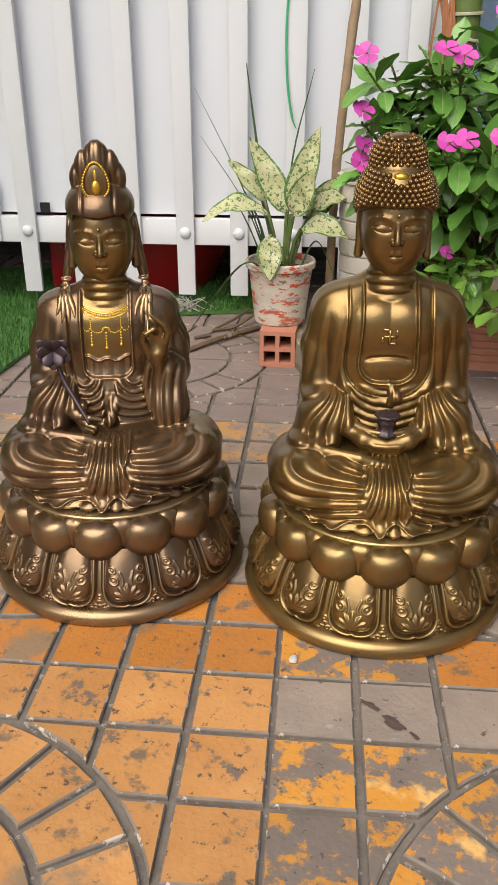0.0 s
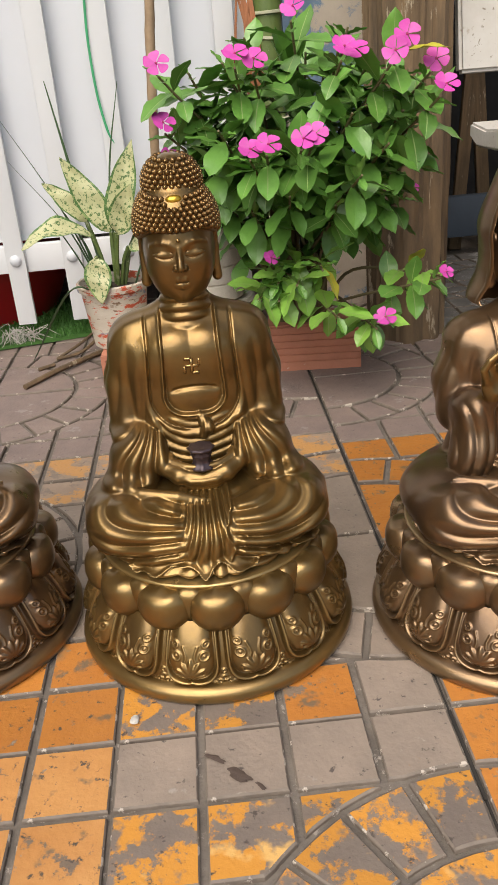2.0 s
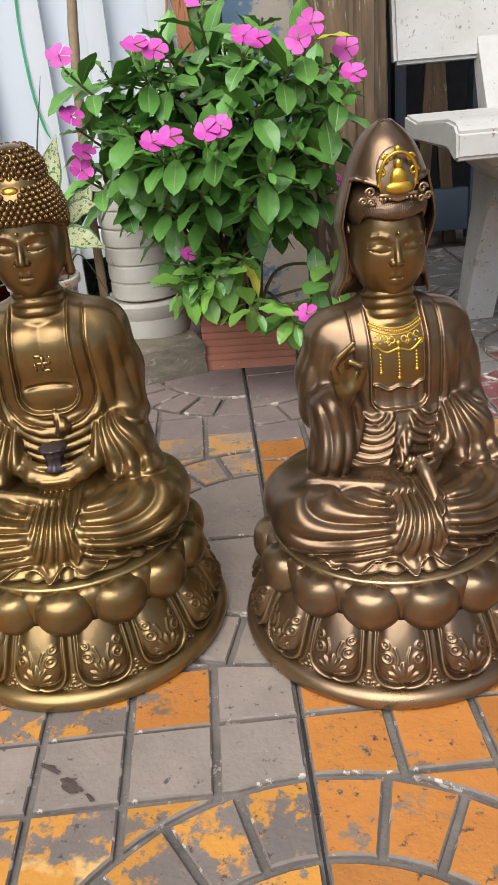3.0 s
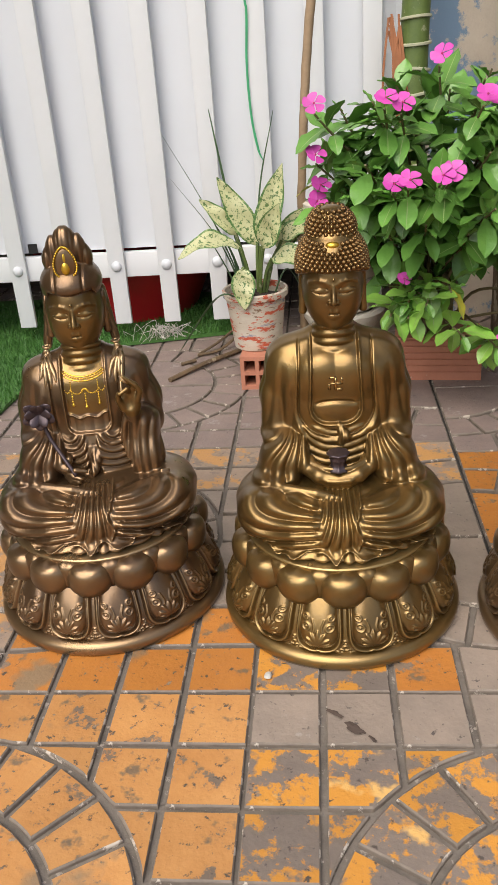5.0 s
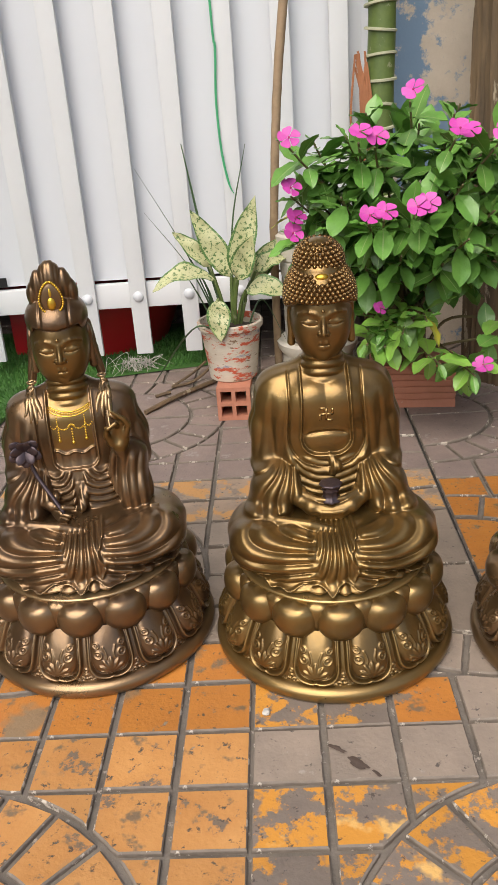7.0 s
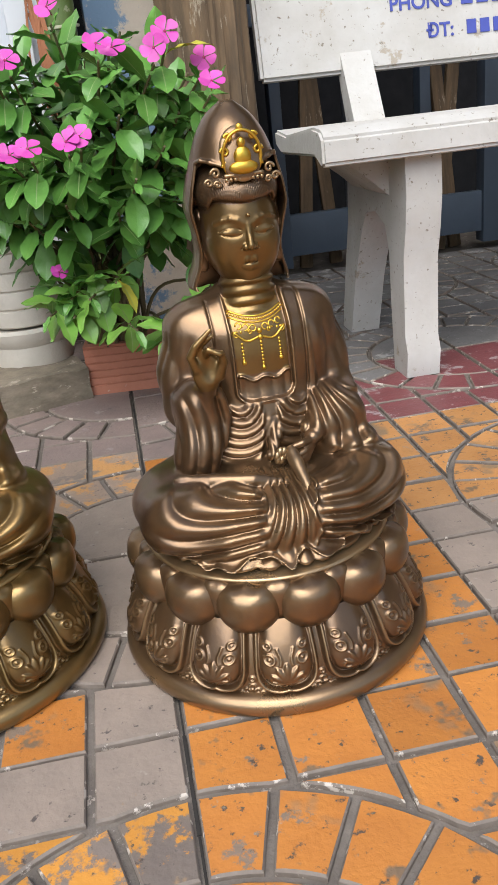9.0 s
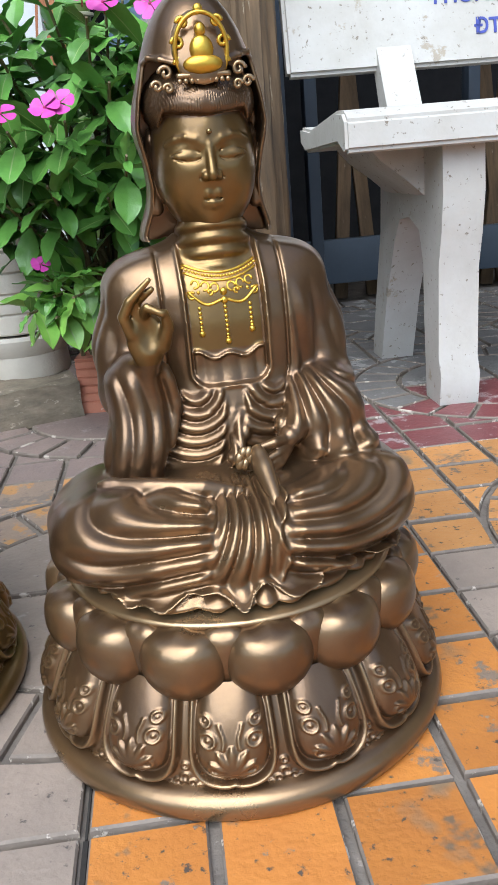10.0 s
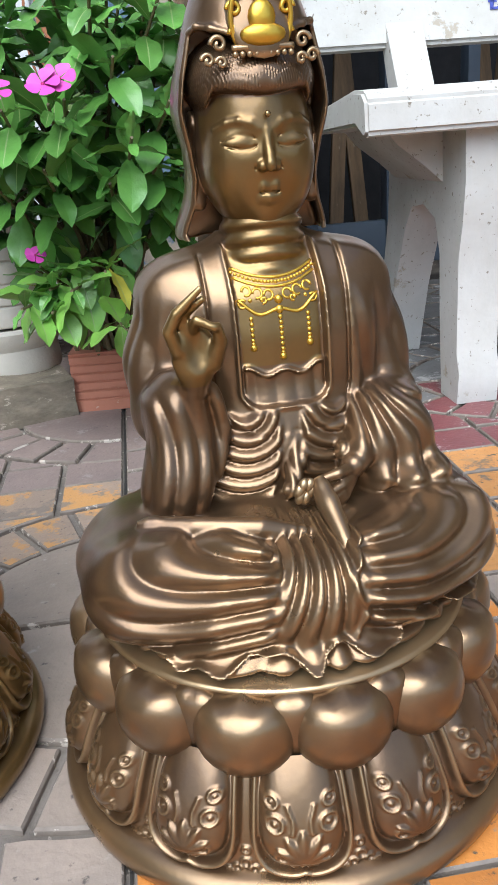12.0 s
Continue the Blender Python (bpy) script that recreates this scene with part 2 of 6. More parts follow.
part("rail", bm, WHITE, fence)
bm = bmesh.new()
box(bm, (-0.02, -0.026, 0.047), (0.02, -0.013, 1.7), 0.003)
picket = part("picket", bm, WHITE, fence)
bm = bmesh.new()
lathe(bm, [(0.0125, 0), (0.0125, 0.002), (0.011, 0.005), (0.005, 0.008), (0.001, 0.0085)], 16)
bmesh.ops.rotate(bm, cent=(0, 0, 0), matrix=Matrix.Rotation(radians(90), 3, "X"), verts=bm.verts[:])
bolt = part("bolt", bm, SHEET, fence)
for k in range(8):
    px = -0.534 + 0.12 * k
    p = picket if k == 0 else picket.copy()
    q = bolt if k == 0 else bolt.copy()
    if k:
        scene.collection.objects.link(p)
        scene.collection.objects.link(q)
    p.location = (px, 0, 0)
    q.location = (px, -0.026, 0.187)
for piece, p0, p1 in (("lug", (-0.62, -0.02, 0.16), (-0.6, 0.0, 0.3)), ("end_post", (-0.72, -0.01, 0.06), (-0.665, 0.01, 1.7)), ("end_panel", (-1.6, -0.004, 0.22), (-0.72, 0.004, 1.7))):
    bm = bmesh.new()
    box(bm, p0, p1, 0.002)
    part(piece, bm, WHITE, fence)

# black box on the sheet, its colour stands for the shade inside a slot
bm = bmesh.new()
box(bm, (-0.506, -0.007, 0.224), (-0.484, -0.004, 0.246), 0.0)
part("slot_patch", bm, mat("painted_slot_black", (0.012, 0.012, 0.012), 0.9, bump=0.0), fence)

# ---- concrete bench ----
bench = empty("bench", (0.727, 1.47, 0), 0.0, label="whitewashed concrete garden bench with lettered back", category="bench")
L = 1.25


def slab_profile(bm, prof, x0, x1, bevel=0.004):
    a = [bm.verts.new((x0, y, z)) for y, z in prof]
    b = [bm.verts.new((x1, y, z)) for y, z in prof]
    n = len(prof)
    for k in range(n):
        bm.faces.new((a[k], a[(k + 1) % n], b[(k + 1) % n], b[k]))
    bm.faces.new(a[::-1])
    bm.faces.new(b)
    bmesh.ops.recalc_face_normals(bm, faces=bm.faces[:])
    if bevel:
        bmesh.ops.bevel(bm, geom=[e for e in bm.edges if e.calc_face_angle(0) > 0.5], offset=bevel, segments=2, affect="EDGES")


bm = bmesh.new()
slab_profile(bm, [(0.0, 0.362), (0.012, 0.357), (0.05, 0.372), (0.28, 0.366), (0.32, 0.38), (0.32, 0.405), (0.24, 0.398), (0.06, 0.413), (0.018, 0.41), (0.002, 0.398)], 0, L)
part("seat", bm, CONCRETE, bench)
bm = bmesh.new()
slab_profile(bm, [(0.372, 0.486), (0.402, 0.482), (0.47, 0.86), (0.44, 0.865)], -0.005, L + 0.005, 0.006)
back = part("back", bm, CONCRETE, bench)


def bench_leg_frame():
    """Arched leg frame seen from its end: front and rear leg in one casting with a shelf under the seat."""
    bm = bmesh.new()
    outer = [(0.03, 0.0), (0.09, 0.0), (0.098, 0.12), (0.1, 0.2), (0.118, 0.245), (0.165, 0.262), (0.215, 0.255), (0.245, 0.22), (0.3, 0.12), (0.345, 0.0), (0.405, 0.0),
             (0.375, 0.1), (0.33, 0.23), (0.322, 0.3), (0.33, 0.366), (0.015, 0.366), (0.012, 0.3), (0.02, 0.245), (0.032, 0.2), (0.034, 0.07), (0.024, 0.045)]
    a = [bm.verts.new((0, y, z)) for y, z in outer]
    b = [bm.verts.new((0.058, y, z)) for y, z in outer]
    n = len(outer)
    for k in range(n):
        bm.faces.new((a[k], a[(k + 1) % n], b[(k + 1) % n], b[k]))
    fa, fb = bm.faces.new(a[::-1]), bm.faces.new(b)
    bmesh.ops.recalc_face_normals(bm, faces=bm.faces[:])
    bmesh.ops.triangulate(bm, faces=[fa, fb], ngon_method="EAR_CLIP")
    return bm


leg = part("leg_frame", bench_leg_frame(), CONCRETE, bench)
leg.location = (0.136, 0.02, 0)
leg2 = leg.copy()
scene.collection.objects.link(leg2)
leg2.location = (L - 0.19, 0.02, 0)
for x0 in (0.145, L - 0.2):
    bm = bmesh.new()
    slab_profile(bm, [(0.3, 0.39), (0.352, 0.39), (0.41, 0.52), (0.378, 0.52)], x0, x0 + 0.058, 0.0)
    part("back_post", bm, CONCRETE, bench)

for x0, d in ((0.15, 1), (L - 0.15, -1)):
    bm = bmesh.new()
    prof = [(-0.095, 0.368), (0.0, 0.368), (0.0, 0.29), (-0.012, 0.293), (-0.04, 0.318), (-0.075, 0.345)]
    a = [bm.verts.new((x0 + d * x, 0.11, z)) for x, z in prof]
    b = [bm.verts.new((x0 + d * x, 0.31, z)) for x, z in prof]
    for k in range(6):
        bm.faces.new((a[k], a[(k + 1) % 6], b[(k + 1) % 6], b[k]))
    bm.faces.new(a[::-1])
    bm.faces.new(b)
    bmesh.ops.recalc_face_normals(bm, faces=bm.faces[:])
    part("corbel", bm, CONCRETE, bench)

# ---- blocks ----
bm = bmesh.new()
prof = [(0, 0), (0, 0.006)]
for k in range(6):
    z = 0.006 + k * 0.0135
    prof += [(0.0, z + 0.0105), (0.003, z + 0.0115), (0.003, z + 0.0135), (0.0, z + 0.0145)]
prof += [(0.0, 0.09), (0.09, 0.09), (0.09, 0.0)]
slab_profile(bm, prof, 0, 0.17, 0.0)
blk = tagged(part("terracotta_block", bm, TERRA, smooth=False), "ribbed terracotta block lying under the flowering plant", "block")
blk.matrix_world = pose(0.329, 1.69, 0, 0, 0, -6)
bm = bmesh.new()
bmesh.ops.create_cube(bm, size=1)
bmesh.ops.subdivide_edges(bm, edges=bm.edges[:], cuts=9, use_grid_fill=True)
for v in bm.verts:
    v.co = Vector((v.co.x * 0.24, v.co.y * 0.2, v.co.z * 0.06 + 0.03))
    if v.co.z > 0.005:
        v.co += noise.noise_vector(v.co * 28) * 0.006
st = tagged(part("stone_slab", bm, STONE), "rough grey stone slab under the white planter", "stone")
st.matrix_world = pose(0.19, 1.737, -0.003, 0, 0, 18)


def hollow_brick():
    bm = bmesh.new()
    W, H, D, t, w = 0.068, 0.07, 0.16, 0.008, 0.022
    xs = [-W / 2, -W / 2 + t, -t / 2, t / 2, W / 2 - t, W / 2]
    zs = [0, t, H / 2 - t / 2, H / 2 + t / 2, H - t, H]
    for i in range(5):
        for j in range(5):
            if i in (1, 3) and j in (1, 3):
                continue
            box(bm, (xs[i], 0, zs[j]), (xs[i + 1], D, zs[j + 1]))
    bmesh.ops.remove_doubles(bm, verts=bm.verts[:], dist=0.0002)
    return bm


hb = tagged(part("hollow_brick", hollow_brick(), TERRA, smooth=False), "orange hollow clay brick under the potted plant", "brick")
hb.matrix_world = pose(0.052, 1.665, 0, 0, 0, -3)

# ---- white planter ----
planter = empty("planter", (0.232, 1.808, 0.052), 0, label="stained white stacked planter standing on a stone slab", category="planter")
bm = bmesh.new()
lathe(bm, [(0.05, 0), (0.074, 0.0), (0.077, 0.01), (0.074, 0.04), (0.084, 0.055), (0.086, 0.068), (0.08, 0.074), (0.06, 0.07)], 40)
part("foot", bm, PLANTER, planter)
for k in range(6):
    z, r = 0.075 + 0.033 * k, 0.066 + 0.0012 * k
    bm = bmesh.new()
    lathe(bm, [(r - 0.003, z), (r, z + 0.003), (r + 0.001, z + 0.016), (r, z + 0.03), (r - 0.003, z + 0.033)], 40)
    part("course", bm, PLANTER, planter)
bm = bmesh.new()
lathe(bm, [(0.07, 0.272), (0.078, 0.276), (0.079, 0.29), (0.072, 0.294), (0.066, 0.288), (0.01, 0.28)], 40)
part("rim", bm, PLANTER, planter)

# ---- standing posts ----
bm = bmesh.new()
N = 72
rings = []
for k in range(90):
    z = -0.01 + k * 0.019
    ring = []
    for j in range(N):
        a = 2 * math.pi * j / N
        q = Vector((math.cos(a) * 2.2, math.sin(a) * 2.2, z * 1.1))
        r = 0.076 + 0.012 * noise.noise(q) + 0.012 * (abs(noise.noise(Vector((q.x * 4, q.y * 4, z * 2)))) - 0.25) + 0.003 * noise.noise(Vector((q.x * 12, q.y * 12, z * 14)))
        ring.append(bm.verts.new((r * math.cos(a), r * math.sin(a), z)))
    rings.append(ring)
for a, b in zip(rings, rings[1:]):
    for j in range(N):
        bm.faces.new((a[j], a[(j + 1) % N], b[(j + 1) % N], b[j]))
tr = tagged(part("timber_post", bm, BARK), "thick weathered brown timber post with split grain", "post")
tr.matrix_world = pose(0.632, 1.86, 0)
bm = bmesh.new()
tube(bm, bezier([(0.146, 1.82, 0.0), (0.15, 1.81, 0.3), (0.162, 1.8, 0.5), (0.176, 1.805, 0.65), (0.2, 1.81, 0.85), (0.215, 1.82, 1.2)], 8), 0.0085, 10)
for v in bm.verts:
    v.co += noise.noise_vector(v.co * 30) * 0.0015
tagged(part("bamboo_stick", bm, STICK), "thin dry brown stick leaning by the fence", "stick")
palm = empty("palm", (0.385, 1.95, 0), 0, label="slender green palm stem with pale leaf-scar rings", category="palm")
bm = bmesh.new()
tube(bm, [(0.004 * math.sin(k), 0, 0.1 * k) for k in range(17)], [0.032 - 0.0006 * k for k in range(17)], 20)
part("trunk", bm, PALM, palm)
for k in range(30):
    bm = bmesh.new()
    z = 0.2 + 0.046 * k
    lathe(bm, [(0.03, -0.003), (0.0335, -0.002), (0.0335, 0.002), (0.03, 0.003)], 20)
    rg = part("scar_ring", bm, RINGS, palm)
    rg.matrix_local = pose(0, 0, z, 9 * math.sin(3.1 * k), 7 * math.cos(2.3 * k), 0)
bm = bmesh.new()
for k in range(20):
    x = 0.332 + 0.024 * random.random()
    tube(bm, bezier([(x, 1.93 + 0.01 * random.random(), 0.62 + 0.05 * random.random()), (x + random.uniform(-0.022, 0.022), 1.92, 0.56), (x + random.uniform(-0.022, 0.022), 1.925, 0.5), (0.347, 1.93, 0.46)], 5), 0.0024, 5, flat=0.4)
tagged(part("dry_palm_fibre", bm, mat("dry_orange_fibre", (0.36, 0.14, 0.06), 0.8)), "dry orange-brown palm fibre hanging beside the stem", "dry leaf")
bm = bmesh.new()
pts = bezier([(0.04, 2.0, 1.6), (0.046, 2.0, 0.8), (0.05, 1.998, 0.7), (0.044, 2.0, 0.6), (0.047, 1.998, 0.5), (0.058, 1.996, 0.43), (0.068, 1.995, 0.405)], 8)
tube(bm, pts, [0.0024 if k < len(pts) - 10 else 0.0024 * (len(pts) - k) / 12 + 0.0005 for k in range(len(pts))], 6, flat=0.25, up=(0, 1, 0))
tagged(part("ribbon", bm, RIBBON), "green plastic ribbon hanging against the white fence", "ribbon")

# ---- wall and gate behind ----
bm = bmesh.new()
bmesh.ops.create_cube(bm, size=1)
bmesh.ops.subdivide_edges(bm, edges=bm.edges[:], cuts=12, use_grid_fill=True)
for v in bm.verts:
    v.co = Vector((0.55 + v.co.x * 0.24, 2.2 + v.co.y * 0.22, 0.9 + v.co.z * 1.8)) + noise.noise_vector(v.co * 9) * 0.004
tagged(part("wall_pier", bm, CREAM), "cream plaster pier with peeling blue paint", "wall", kind="structure")
gate = empty("gate", (0, 2.45, 0), 0, label="blue-grey painted steel gate with upright frames and a dark yard behind", category="gate", kind="structure")
for x0, w in ((0.74, 0.075), (0.86, 0.03), (1.06, 0.07), (1.26, 0.03), (1.44, 0.075), (1.8, 0.07), (2.2, 0.07)):
    bm = bmesh.new()
    box(bm, (x0, 0, 0.02), (x0 + w, 0.05, 1.9), 0.004)
    part("upright", bm, STEEL, gate)
for z0, h in ((0.05, 0.11), (0.62, 0.05), (1.3, 0.06)):
    bm = bmesh.new()
    box(bm, (0.7, 0.012, z0), (2.4, 0.04, z0 + h), 0.004)
    part("rail", bm, STEEL, gate)
for x0, tilt in ((0.93, 5), (1.02, -4), (1.33, 7), (1.38, -5)):
    bm = bmesh.new()
    box(bm, (0, 0, 0), (0.035, 0.02, 0.9), 0.003)
    pl = tagged(part("plank", bm, BARK), "grey-brown plank leaning behind the gate", "plank", group="planks behind the gate")
    pl.matrix_world = pose(x0, 2.54, 0, -4, tilt, 0)
# near-black colour puts the unlit depth of the yard into this wall
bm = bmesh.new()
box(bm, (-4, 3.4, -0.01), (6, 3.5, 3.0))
tagged(part("wall_back", bm, DARK), "near-black wall with the yard's unlit depth painted into its colour", "wall", kind="structure")
# added roof, out of view, keeps sky light off the yard
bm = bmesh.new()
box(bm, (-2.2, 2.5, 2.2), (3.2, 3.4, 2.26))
tagged(part("unseen_yard_roof", bm, DARK), "unseen near-black roof added to keep the yard behind the gate dark", "roof", kind="structure")
# added sheet overhead, never in view, cuts sky light and reflections from above
bm = bmesh.new()
box(bm, (-2.4, 1.75, 2.3), (3.4, 3.5, 2.36))
tagged(part("awning", bm, STEEL), "unseen dull grey sheet added to block sky over the fence and bench", "awning", kind="structure")
# added walls left and right, out of view, darken side reflections on the bronze
for x0 in (-2.3, 3.2):
    bm = bmesh.new()
    box(bm, (x0, -0.6, -0.01), (x0 + 0.12, 3.5, 3.2))
    tagged(part("unseen_side_wall", bm, STONE), "unseen plain grey-brown wall added to darken light from the side", "wall", kind="structure")
tub = empty("red_tub", (-0.33, 2.3, 0.0), 0, label="red plastic tub standing behind the fence", category="tub")
bm = bmesh.new()
lathe(bm, [(0.17, 0.0), (0.24, 0.16), (0.255, 0.165), (0.255, 0.175), (0.235, 0.172), (0.165, 0.01)], 40)
part("bowl", bm, REDP, tub)
bm = bmesh.new()
box(bm, (-0.55, 2.18, 0.0), (-0.44, 2.28, 0.145), 0.012)
tagged(part("red_crate", bm, REDP), "red plastic crate on the turf behind the fence", "crate")

# ---- statues ----
def v3(p):
    return np.array(p, np.float32)


def ell(P, c, r):
    q = P - v3(c)
    r = v3(r)
    k0 = np.sqrt(((q / r) ** 2).sum(1)) + 1e-6
    k1 = np.sqrt(((q / (r * r)) ** 2).sum(1)) + 1e-6
    return k0 * (k0 - 1) / k1


def smin(a, b, k):
    h = np.clip(k - np.abs(a - b), 0, None) / k
    return np.minimum(a, b) - h * h * k * 0.25


def smax(a, b, k):
    return -smin(-a, -b, k)


def chain(P, pts, radii, k=0.0):
    out = None
    for (a, b), (ra, rb) in zip(zip(pts, pts[1:]), zip(radii, radii[1:])):
        a, b = v3(a), v3(b)
        d = b - a
        t = np.clip(((P - a) @ d) / (d @ d), 0, 1)
        q = P - a - t[:, None] * d
        f = np.sqrt((q * q).sum(1)) - (ra + (rb - ra) * t)
        out = f if out is None else (smin(out, f, k) if k else np.minimum(out, f))
    return out


def column(P, zs, a, b, cy):
    """A body of stacked ellipses."""
    z = P[:, 2]
    zz = np.linspace(zs[0], zs[-1], 240)
    w = max(3, int(240 * 2.0 / (zs[-1] - zs[0])) // 2 * 2 + 1)
    soft = lambda t: np.interp(z, zz, np.convolve(np.pad(np.interp(zz, zs, t), w // 2, mode="edge"), np.hanning(w + 2)[1:-1] / np.hanning(w + 2).sum(), "valid"))
    A, B, Cy = soft(a), soft(b), soft(cy)
    k = np.sqrt((P[:, 0] / A) ** 2 + ((P[:, 1] - Cy) / B) ** 2)
    f = (k - 1) * np.minimum(A, B)
    return np.maximum(f, np.maximum(zs[0] - z, z - zs[-1])).astype(np.float32)


def step(x, a, b):
    t = np.clip((x - a) / (b - a), 0, 1)
    return t * t * (3 - 2 * t)


def folds(p):
    """Round folds with narrow valleys, from 0 to 1."""
    return np.sqrt(np.sin(np.pi * p) ** 2 + 0.012)


def sdf_mesh(f, lo, hi, h):
    """Surface of f = 0 by surface nets; the field is only worked out near the surface."""
    K = 6
    n = [int(math.ceil((b - a) / (h * K))) for a, b in zip(lo, hi)]
    ax = [a + (np.arange(m) + 0.5) * K * h for a, m in zip(lo, n)]
    G = np.stack(np.meshgrid(*ax, indexing="ij"), -1).reshape(-1, 3).astype(np.float32)
    coarse = f(G).reshape(n)
    near = np.abs(coarse) < K * h * 1.35
    full = np.repeat(np.repeat(np.repeat(coarse, K, 0), K, 1), K, 2).astype(np.float32)
    mask = np.repeat(np.repeat(np.repeat(near, K, 0), K, 1), K, 2)
    idx = np.argwhere(mask)
    out = np.empty(len(idx), np.float32)
    for s in range(0, len(idx), 400000):
        out[s:s + 400000] = f((idx[s:s + 400000] * h + np.array(lo)).astype(np.float32))
    full[mask] = out
    full[[0, -1]], full[:, [0, -1]], full[:, :, [0, -1]] = 9, 9, 9
    S = full < 0
    shape = [m - 1 for m in full.shape]
    acc = np.zeros((*shape, 3), np.float32)
    cnt = np.zeros(shape, np.float32)
    for axis in range(3):
        a = [slice(None)] * 3
        b = [slice(None)] * 3
        a[axis], b[axis] = slice(0, -1), slice(1, None)
        F0, F1 = full[tuple(a)], full[tuple(b)]
        E = np.argwhere((F0 < 0) != (F1 < 0))
        v0, v1 = F0[tuple(E.T)], F1[tuple(E.T)]
        pos = E.astype(np.float32)
        pos[:, axis] += v0 / (v0 - v1)
        o = [k for k in range(3) if k != axis]
        for da in (0, 1):
            for db in (0, 1):
                c = E.copy()
                c[:, o[0]] -= da
                c[:, o[1]] -= db
                ok = (c[:, o[0]] >= 0) & (c[:, o[1]] >= 0) & (c[:, o[0]] < shape[o[0]]) & (c[:, o[1]] < shape[o[1]])
                t = tuple(c[ok].T)
                np.add.at(acc, t, pos[ok])
                np.add.at(cnt, t, 1)
    cells = np.argwhere(cnt > 0)
    ids = -np.ones(shape, np.int64)
    ids[tuple(cells.T)] = np.arange(len(cells))
    verts = acc[tuple(cells.T)] / cnt[tuple(cells.T)][:, None] * h + np.array(lo)
    quads = []
    for axis in range(3):
        a = [slice(None)] * 3
        b = [slice(None)] * 3
        a[axis], b[axis] = slice(0, -1), slice(1, None)
        S0, S1 = S[tuple(a)], S[tuple(b)]
        E = np.argwhere(S0 != S1)
        o = [(axis + 1) % 3, (axis + 2) % 3]
        E = E[(E[:, o[0]] > 0) & (E[:, o[1]] > 0) & (E[:, o[0]] < shape[o[0]]) & (E[:, o[1]] < shape[o[1]])]
        q = []
        for da, db in ((1, 1), (0, 1), (0, 0), (1, 0)):
            c = E.copy()
            c[:, o[0]] -= da
            c[:, o[1]] -= db
            q.append(ids[tuple(c.T)])
        q = np.stack(q, 1)
        flip = ~S0[tuple(E.T)]
        q[flip] = q[flip][:, ::-1]
        quads.append(q)
    quads = np.concatenate(quads)
    return verts, quads[(quads >= 0).all(1)]


def grid_mesh(X, Y, Z, wrap=True):
    """Quads over a grid of rows (height) and columns (round)."""
    m, n = X.shape
    V = np.stack([X.ravel(), Y.ravel(), Z.ravel()], 1)
    i = np.arange(m - 1)[:, None]
    j = np.arange(n if wrap else n - 1)[None, :]
    k = (j + 1) % n
    Q = np.stack([i * n + j, i * n + k, (i + 1) * n + k, (i + 1) * n + j], -1).reshape(-1, 4)
    return V, Q


class Pile:
    """Collects meshes with a material index each into one mesh."""

    def __init__(self):
        self.v, self.q, self.m, self.n = [], [], [], 0

    def add(self, V, Q, m=0):
        Q = np.asarray(Q)
        if Q.shape[1] == 3:
            Q = np.concatenate([Q, Q[:, :1] * 0 - 1 - self.n], 1)
        self.v.append(np.asarray(V, np.float32))
        self.q.append(Q + self.n)
        self.m.append(np.full(len(Q), m))
        self.n += len(V)

    def ball(self, c, r, m=0, n=10, turn=None):
        r = (r, r, r) if np.isscalar(r) else r
        th = np.linspace(0, np.pi, n // 2 + 2)
        ph = np.linspace(0, 2 * np.pi, n, endpoint=False)
        T, Pn = np.meshgrid(th, ph, indexing="ij")
        V, Q = grid_mesh(np.sin(T) * np.cos(Pn), np.sin(T) * np.sin(Pn), -np.cos(T))
        V = V * v3(r)
        if turn is not None:
            V = V @ np.array(turn.to_3x3()).T
        self.add(V + v3(c), Q, m)

    def tube(self, pts, r, m=0, n=8):
        p = np.array([list(q) for q in pts], float)
        r = np.full(len(p), r) if np.isscalar(r) else np.asarray(r, float)
        d = np.gradient(p, axis=0)
        d /= np.linalg.norm(d, axis=1)[:, None] + 1e-9
        u = np.where(np.abs(d[:, 1:2]) > 0.9, np.array([[1.0, 0, 0]]), np.array([[0, 1.0, 0]]))
        a = np.cross(d, u)
        a /= np.linalg.norm(a, axis=1)[:, None] + 1e-9
        b = np.cross(a, d)
        ph = np.linspace(0, 2 * np.pi, n, endpoint=False)
        R = p[:, None] + r[:, None, None] * (a[:, None] * np.cos(ph)[None, :, None] + b[:, None] * np.sin(ph)[None, :, None])
        r0 = p[:1, None].repeat(n, 1)
        R = np.concatenate([r0, R, p[-1:, None].repeat(n, 1)])
        V, Q = grid_mesh(R[..., 0], R[..., 1], R[..., 2])
        self.add(V, Q[:, ::-1], m)

    def build(self, name, mats, wide=1.0, lean=0.0):
        V = np.concatenate(self.v)
        V[:, 0] += lean * step(V[:, 2], 12.5, 22)
        V = V * 0.01 * np.array([wide, wide, 1.0])
        Q = np.concatenate(self.q).astype(np.int32)
        M = np.concatenate(self.m).astype(np.int32)
        me = bpy.data.meshes.new(name)
        me.vertices.add(len(V))
        me.vertices.foreach_set("co", V.astype(np.float32).ravel())
        me.loops.add(Q.size)
        me.loops.foreach_set("vertex_index", Q.ravel())
        me.polygons.add(len(Q))
        me.polygons.foreach_set("loop_start", np.arange(0, Q.size, 4, dtype=np.int32))
        me.polygons.foreach_set("material_index", M)
        for mt in mats:
            me.materials.append(mt)
        me.update(calc_edges=True)
        me.validate()
        me.shade_smooth()
        return new(name, me)


NP = 14


